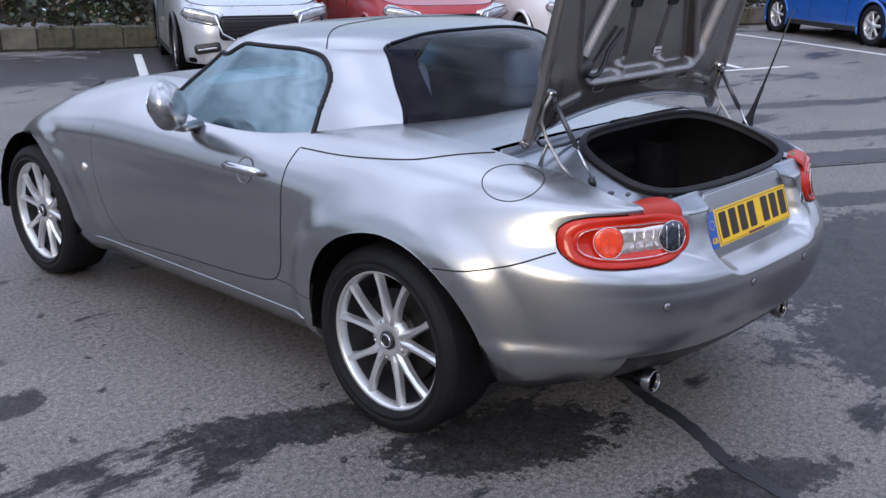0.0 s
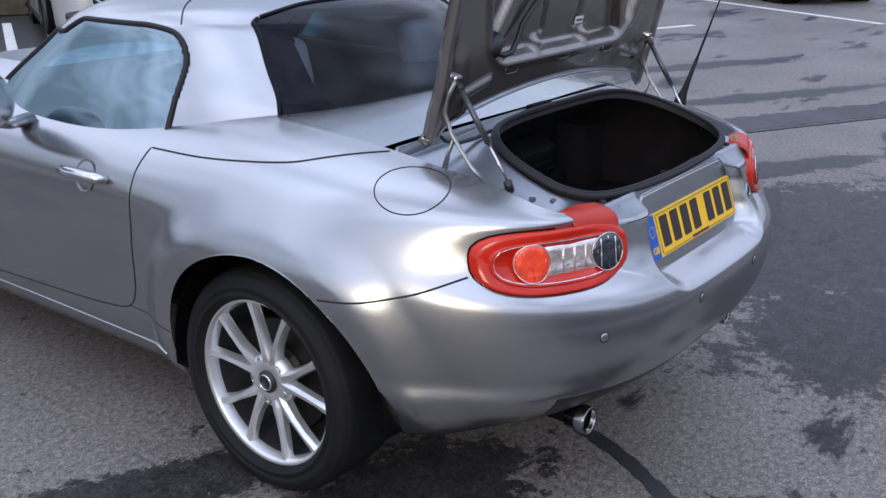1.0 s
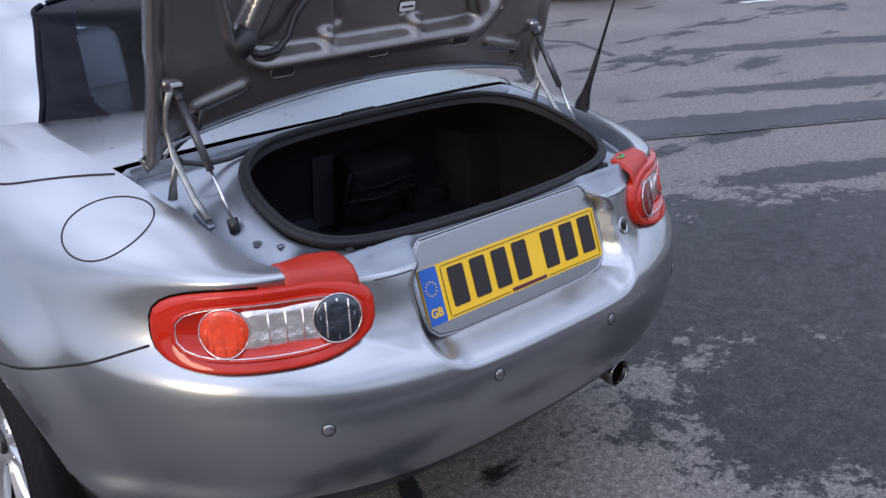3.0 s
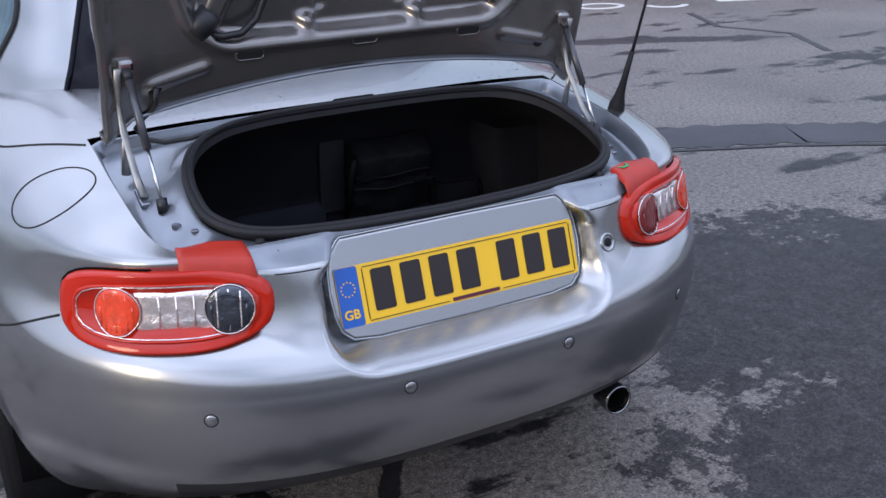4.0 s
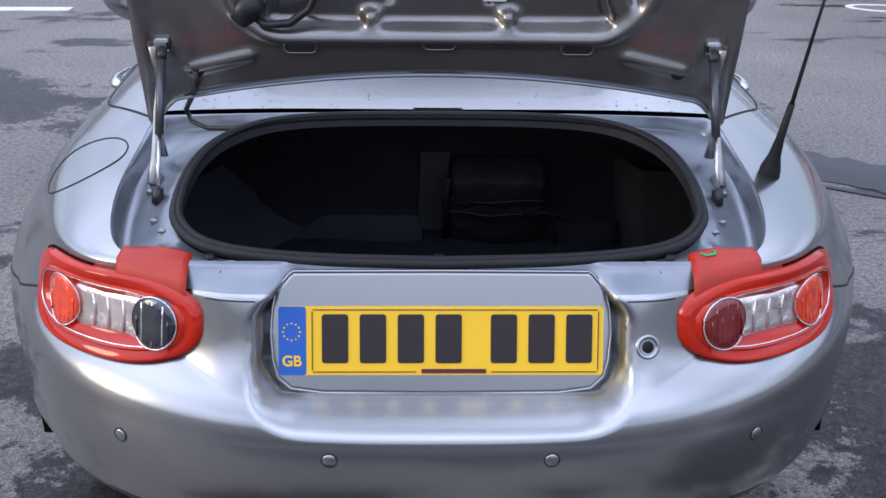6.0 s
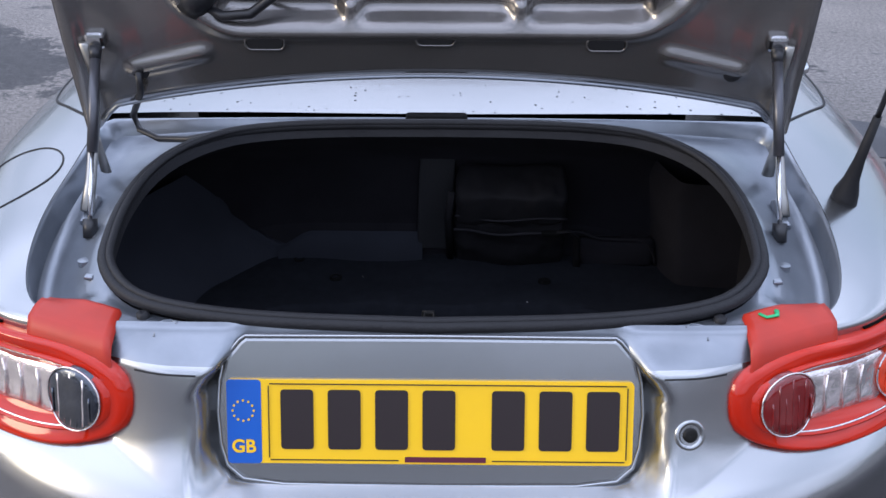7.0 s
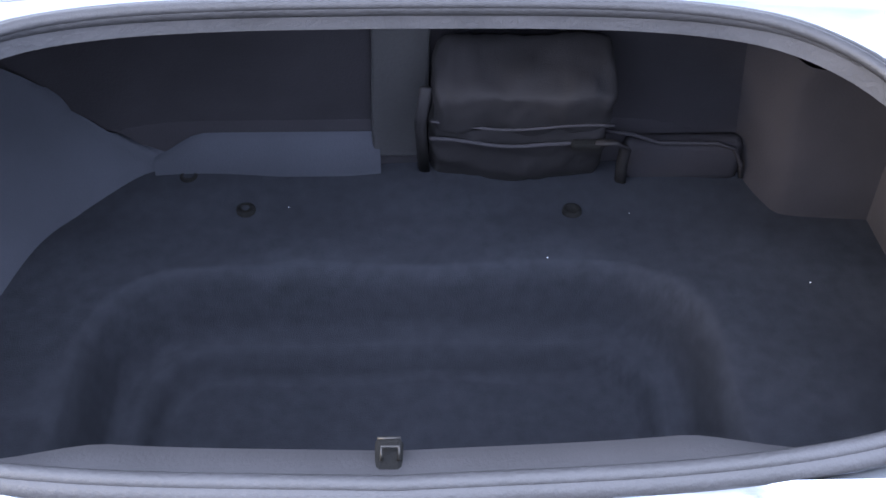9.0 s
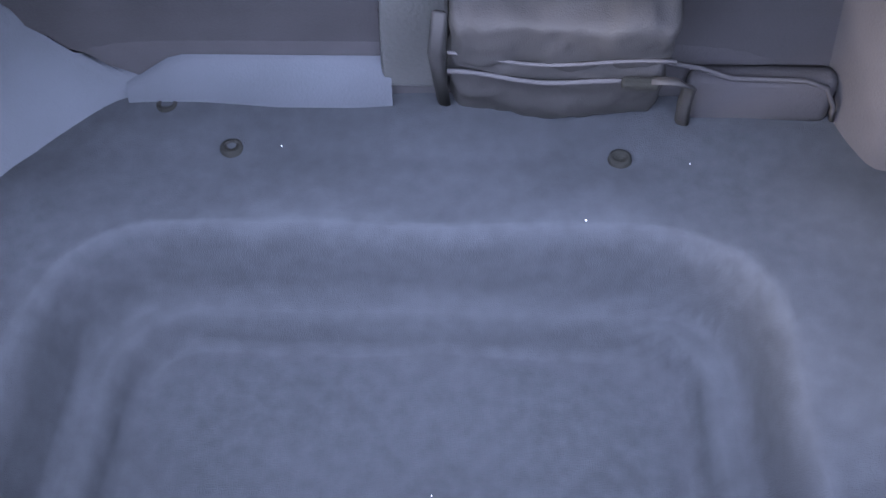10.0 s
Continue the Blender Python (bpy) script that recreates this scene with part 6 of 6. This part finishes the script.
# white bollard by the markings
post = thing("bollard", "short white painted bollard on the asphalt", "bollard", at=(5.75, 6.55, 0))
part("post", lathe(bmesh.new(), [(0.0, 0.0), (0.085, 0.0), (0.08, 0.02), (0.072, 0.9), (0.055, 0.96), (0.0, 0.98)], 24), WHITE_POST, post, smooth=True)
part("foot", lathe(bmesh.new(), [(0.0, 0.0), (0.13, 0.0), (0.12, 0.035), (0.08, 0.045)], 24), BLACK, post, smooth=True)


# low wall of stone blocks with a bank of ivy behind
WALL = [Vector((-9.0, 18.9)), Vector((3.42, 12.40)), Vector((5.32, 11.34)), Vector((15.9, 7.1)), Vector((24.0, 3.9))]
wall = thing("wall_north", "low weathered wall of stone blocks below an ivy bank", "wall", kind="structure")
bm_core = bmesh.new()
blocks = []
shared = {}


def block_mesh(w, mossy):
    key = (round(w * 10), mossy)
    if key not in shared:
        bm = rbox(bmesh.new(), (w - 0.02, 0.20, 0.325), Matrix(), 0.018, 1)
        r = random.Random(key[0] * 7 + mossy)
        for v in bm.verts:
            v.co += Vector((r.uniform(-1, 1), r.uniform(-1, 1), r.uniform(-1, 1))) * 0.008
        bmesh.ops.recalc_face_normals(bm, faces=bm.faces)
        me = bpy.data.meshes.new("block")
        bm.to_mesh(me)
        bm.free()
        me.materials.append(MOSS_STONE if mossy else STONE)
        shared[key] = me
    return shared[key]


for p, q in zip(WALL, WALL[1:]):
    d = (q - p)
    ln = d.length
    d = d.normalized()
    turn = math.degrees(math.atan2(d.y, d.x))
    c = (p + q) / 2 + Vector((-d.y, d.x)) * 0.13
    rbox(bm_core, (ln, 0.17, 0.30), pose(c.x, c.y, 0.15, 0, 0, turn), 0.01, 1)
    s = 0.0
    while s < ln - 0.1:
        w = min(rng.choice((0.4, 0.5, 0.6, 0.7, 0.9)), ln - s)
        m = p + d * (s + w / 2) + Vector((-d.y, d.x)) * (0.10 + rng.uniform(0, 0.02))
        ob = new("block", block_mesh(w, rng.random() < 0.55))
        ob.parent = wall
        ob.matrix_world = pose(m.x, m.y, 0.175 + rng.uniform(-0.012, 0.012), 0, 0, turn)
        s += w
part("mortar", bm_core, MORTAR, wall)


# earth bank and ivy
def bank_point(s, b):
    """s along the wall in metres from its start, b back from it."""
    for p, q in zip(WALL, WALL[1:]):
        ln = (q - p).length
        if s <= ln or q is WALL[-1]:
            d = (q - p) / ln
            n = Vector((-d.y, d.x))
            c = p + d * s + n * (0.2 + b)
            return c, 0.30 + 0.62 * (1 - math.exp(-b * 0.9)) + 0.09 * math.sin(s * 1.9 + b) + 0.05 * math.sin(s * 5.1 + 2 * b) + 0.3 * b
        s -= ln


TOTAL = sum((q - p).length for p, q in zip(WALL, WALL[1:]))
vs = []
bs = (0.0, 0.25, 0.55, 0.9, 1.4, 2.2, 3.4, 5.0)
for b in bs:
    for s in np.linspace(0, TOTAL, 160):
        c, z = bank_point(float(s), b)
        vs.append((c.x, c.y, z))
bank = raw("earth_bank", vs, grid_faces(len(bs), 160), SOIL)
tagged(bank, "dark earth bank under ivy behind the wall", "bank", kind="structure")


def leaves(name, count, mat, label, size, seed, smin, smax, bmax):
    r = random.Random(seed)
    v, f = [], []
    for _ in range(count):
        s, b = r.uniform(smin, smax), r.uniform(-0.12, bmax)
        c, z = bank_point(s, max(b, 0.0))
        z += r.uniform(0.0, 0.16)
        if b < 0:
            z -= r.uniform(0, 0.16)
        k = size * r.uniform(0.5, 1.3)
        m = Matrix.Translation((c.x + r.uniform(-0.1, 0.1), c.y + r.uniform(-0.1, 0.1) + min(b, 0), z)) @ Matrix.Rotation(r.uniform(0, 6.3), 4, 'Z') @ Matrix.Rotation(r.uniform(-1.2, 1.2), 4, 'X')
        o = len(v)
        for x, y, h in ((0, -1, 0), (0.75, -0.3, 0.15), (0.5, 0.6, 0.05), (0, 1.1, -0.1), (-0.5, 0.6, 0.05), (-0.75, -0.3, 0.15)):
            v.append(m @ Vector((x * k, y * k, h * k)))
        f += [(o, o + 1, o + 2, o + 3), (o, o + 3, o + 4, o + 5)]
    ob = raw(name, v, f, mat, None, "", False)
    return tagged(ob, label, "ivy", kind="stuff")


leaves("ivy", 26000, IVY, "dark green ivy leaves spilling over the wall", 0.045, 11, 8.0, TOTAL - 6.0, 2.6)
leaves("dead_leaves", 3500, DRY_LEAF, "brown dead leaves caught in the ivy", 0.04, 12, 8.0, TOTAL - 6.0, 1.8)
leaves("litter", 60, PALE, "small pale scraps lying in the ivy", 0.045, 13, 12.0, 17.0, 0.5)
c, z = bank_point(14.6, 0.15)
plank = part("wooden_prop", rbox(bmesh.new(), (0.09, 0.09, 1.5), pose(c.x - 0.28, c.y + 0.14, z + 0.55, 12, -30, 0), 0.01), TIMBER)
tagged(plank, "leaning grey wooden post in the ivy bank", "post")


# far woods round the car park
def woods():
    vs, n = [], 360
    r = random.Random(5)
    for ring, (rad, frac) in enumerate(((58, 0.0), (57, 0.55), (59, 0.85), (61, 1.0), (66, 0.9))):
        for k in range(n):
            a = 2 * math.pi * k / n
            h = 4.0 + 0.6 * math.sin(3 * a + 1) + 0.6 * math.sin(7 * a) + 0.9 * math.sin(23 * a + 2) + r.uniform(-0.8, 0.8)
            rr = rad + r.uniform(-1.2, 1.2) * (ring > 0)
            vs.append((4 + rr * math.cos(a), 4 + rr * math.sin(a), h * frac - (0.2 if ring == 0 else 0)))
    ob = raw("backdrop", vs, grid_faces(5, n, True), WOODS, None, "", False)
    tagged(ob, "far dark belt of bare winter trees", "trees", kind="structure")


woods()
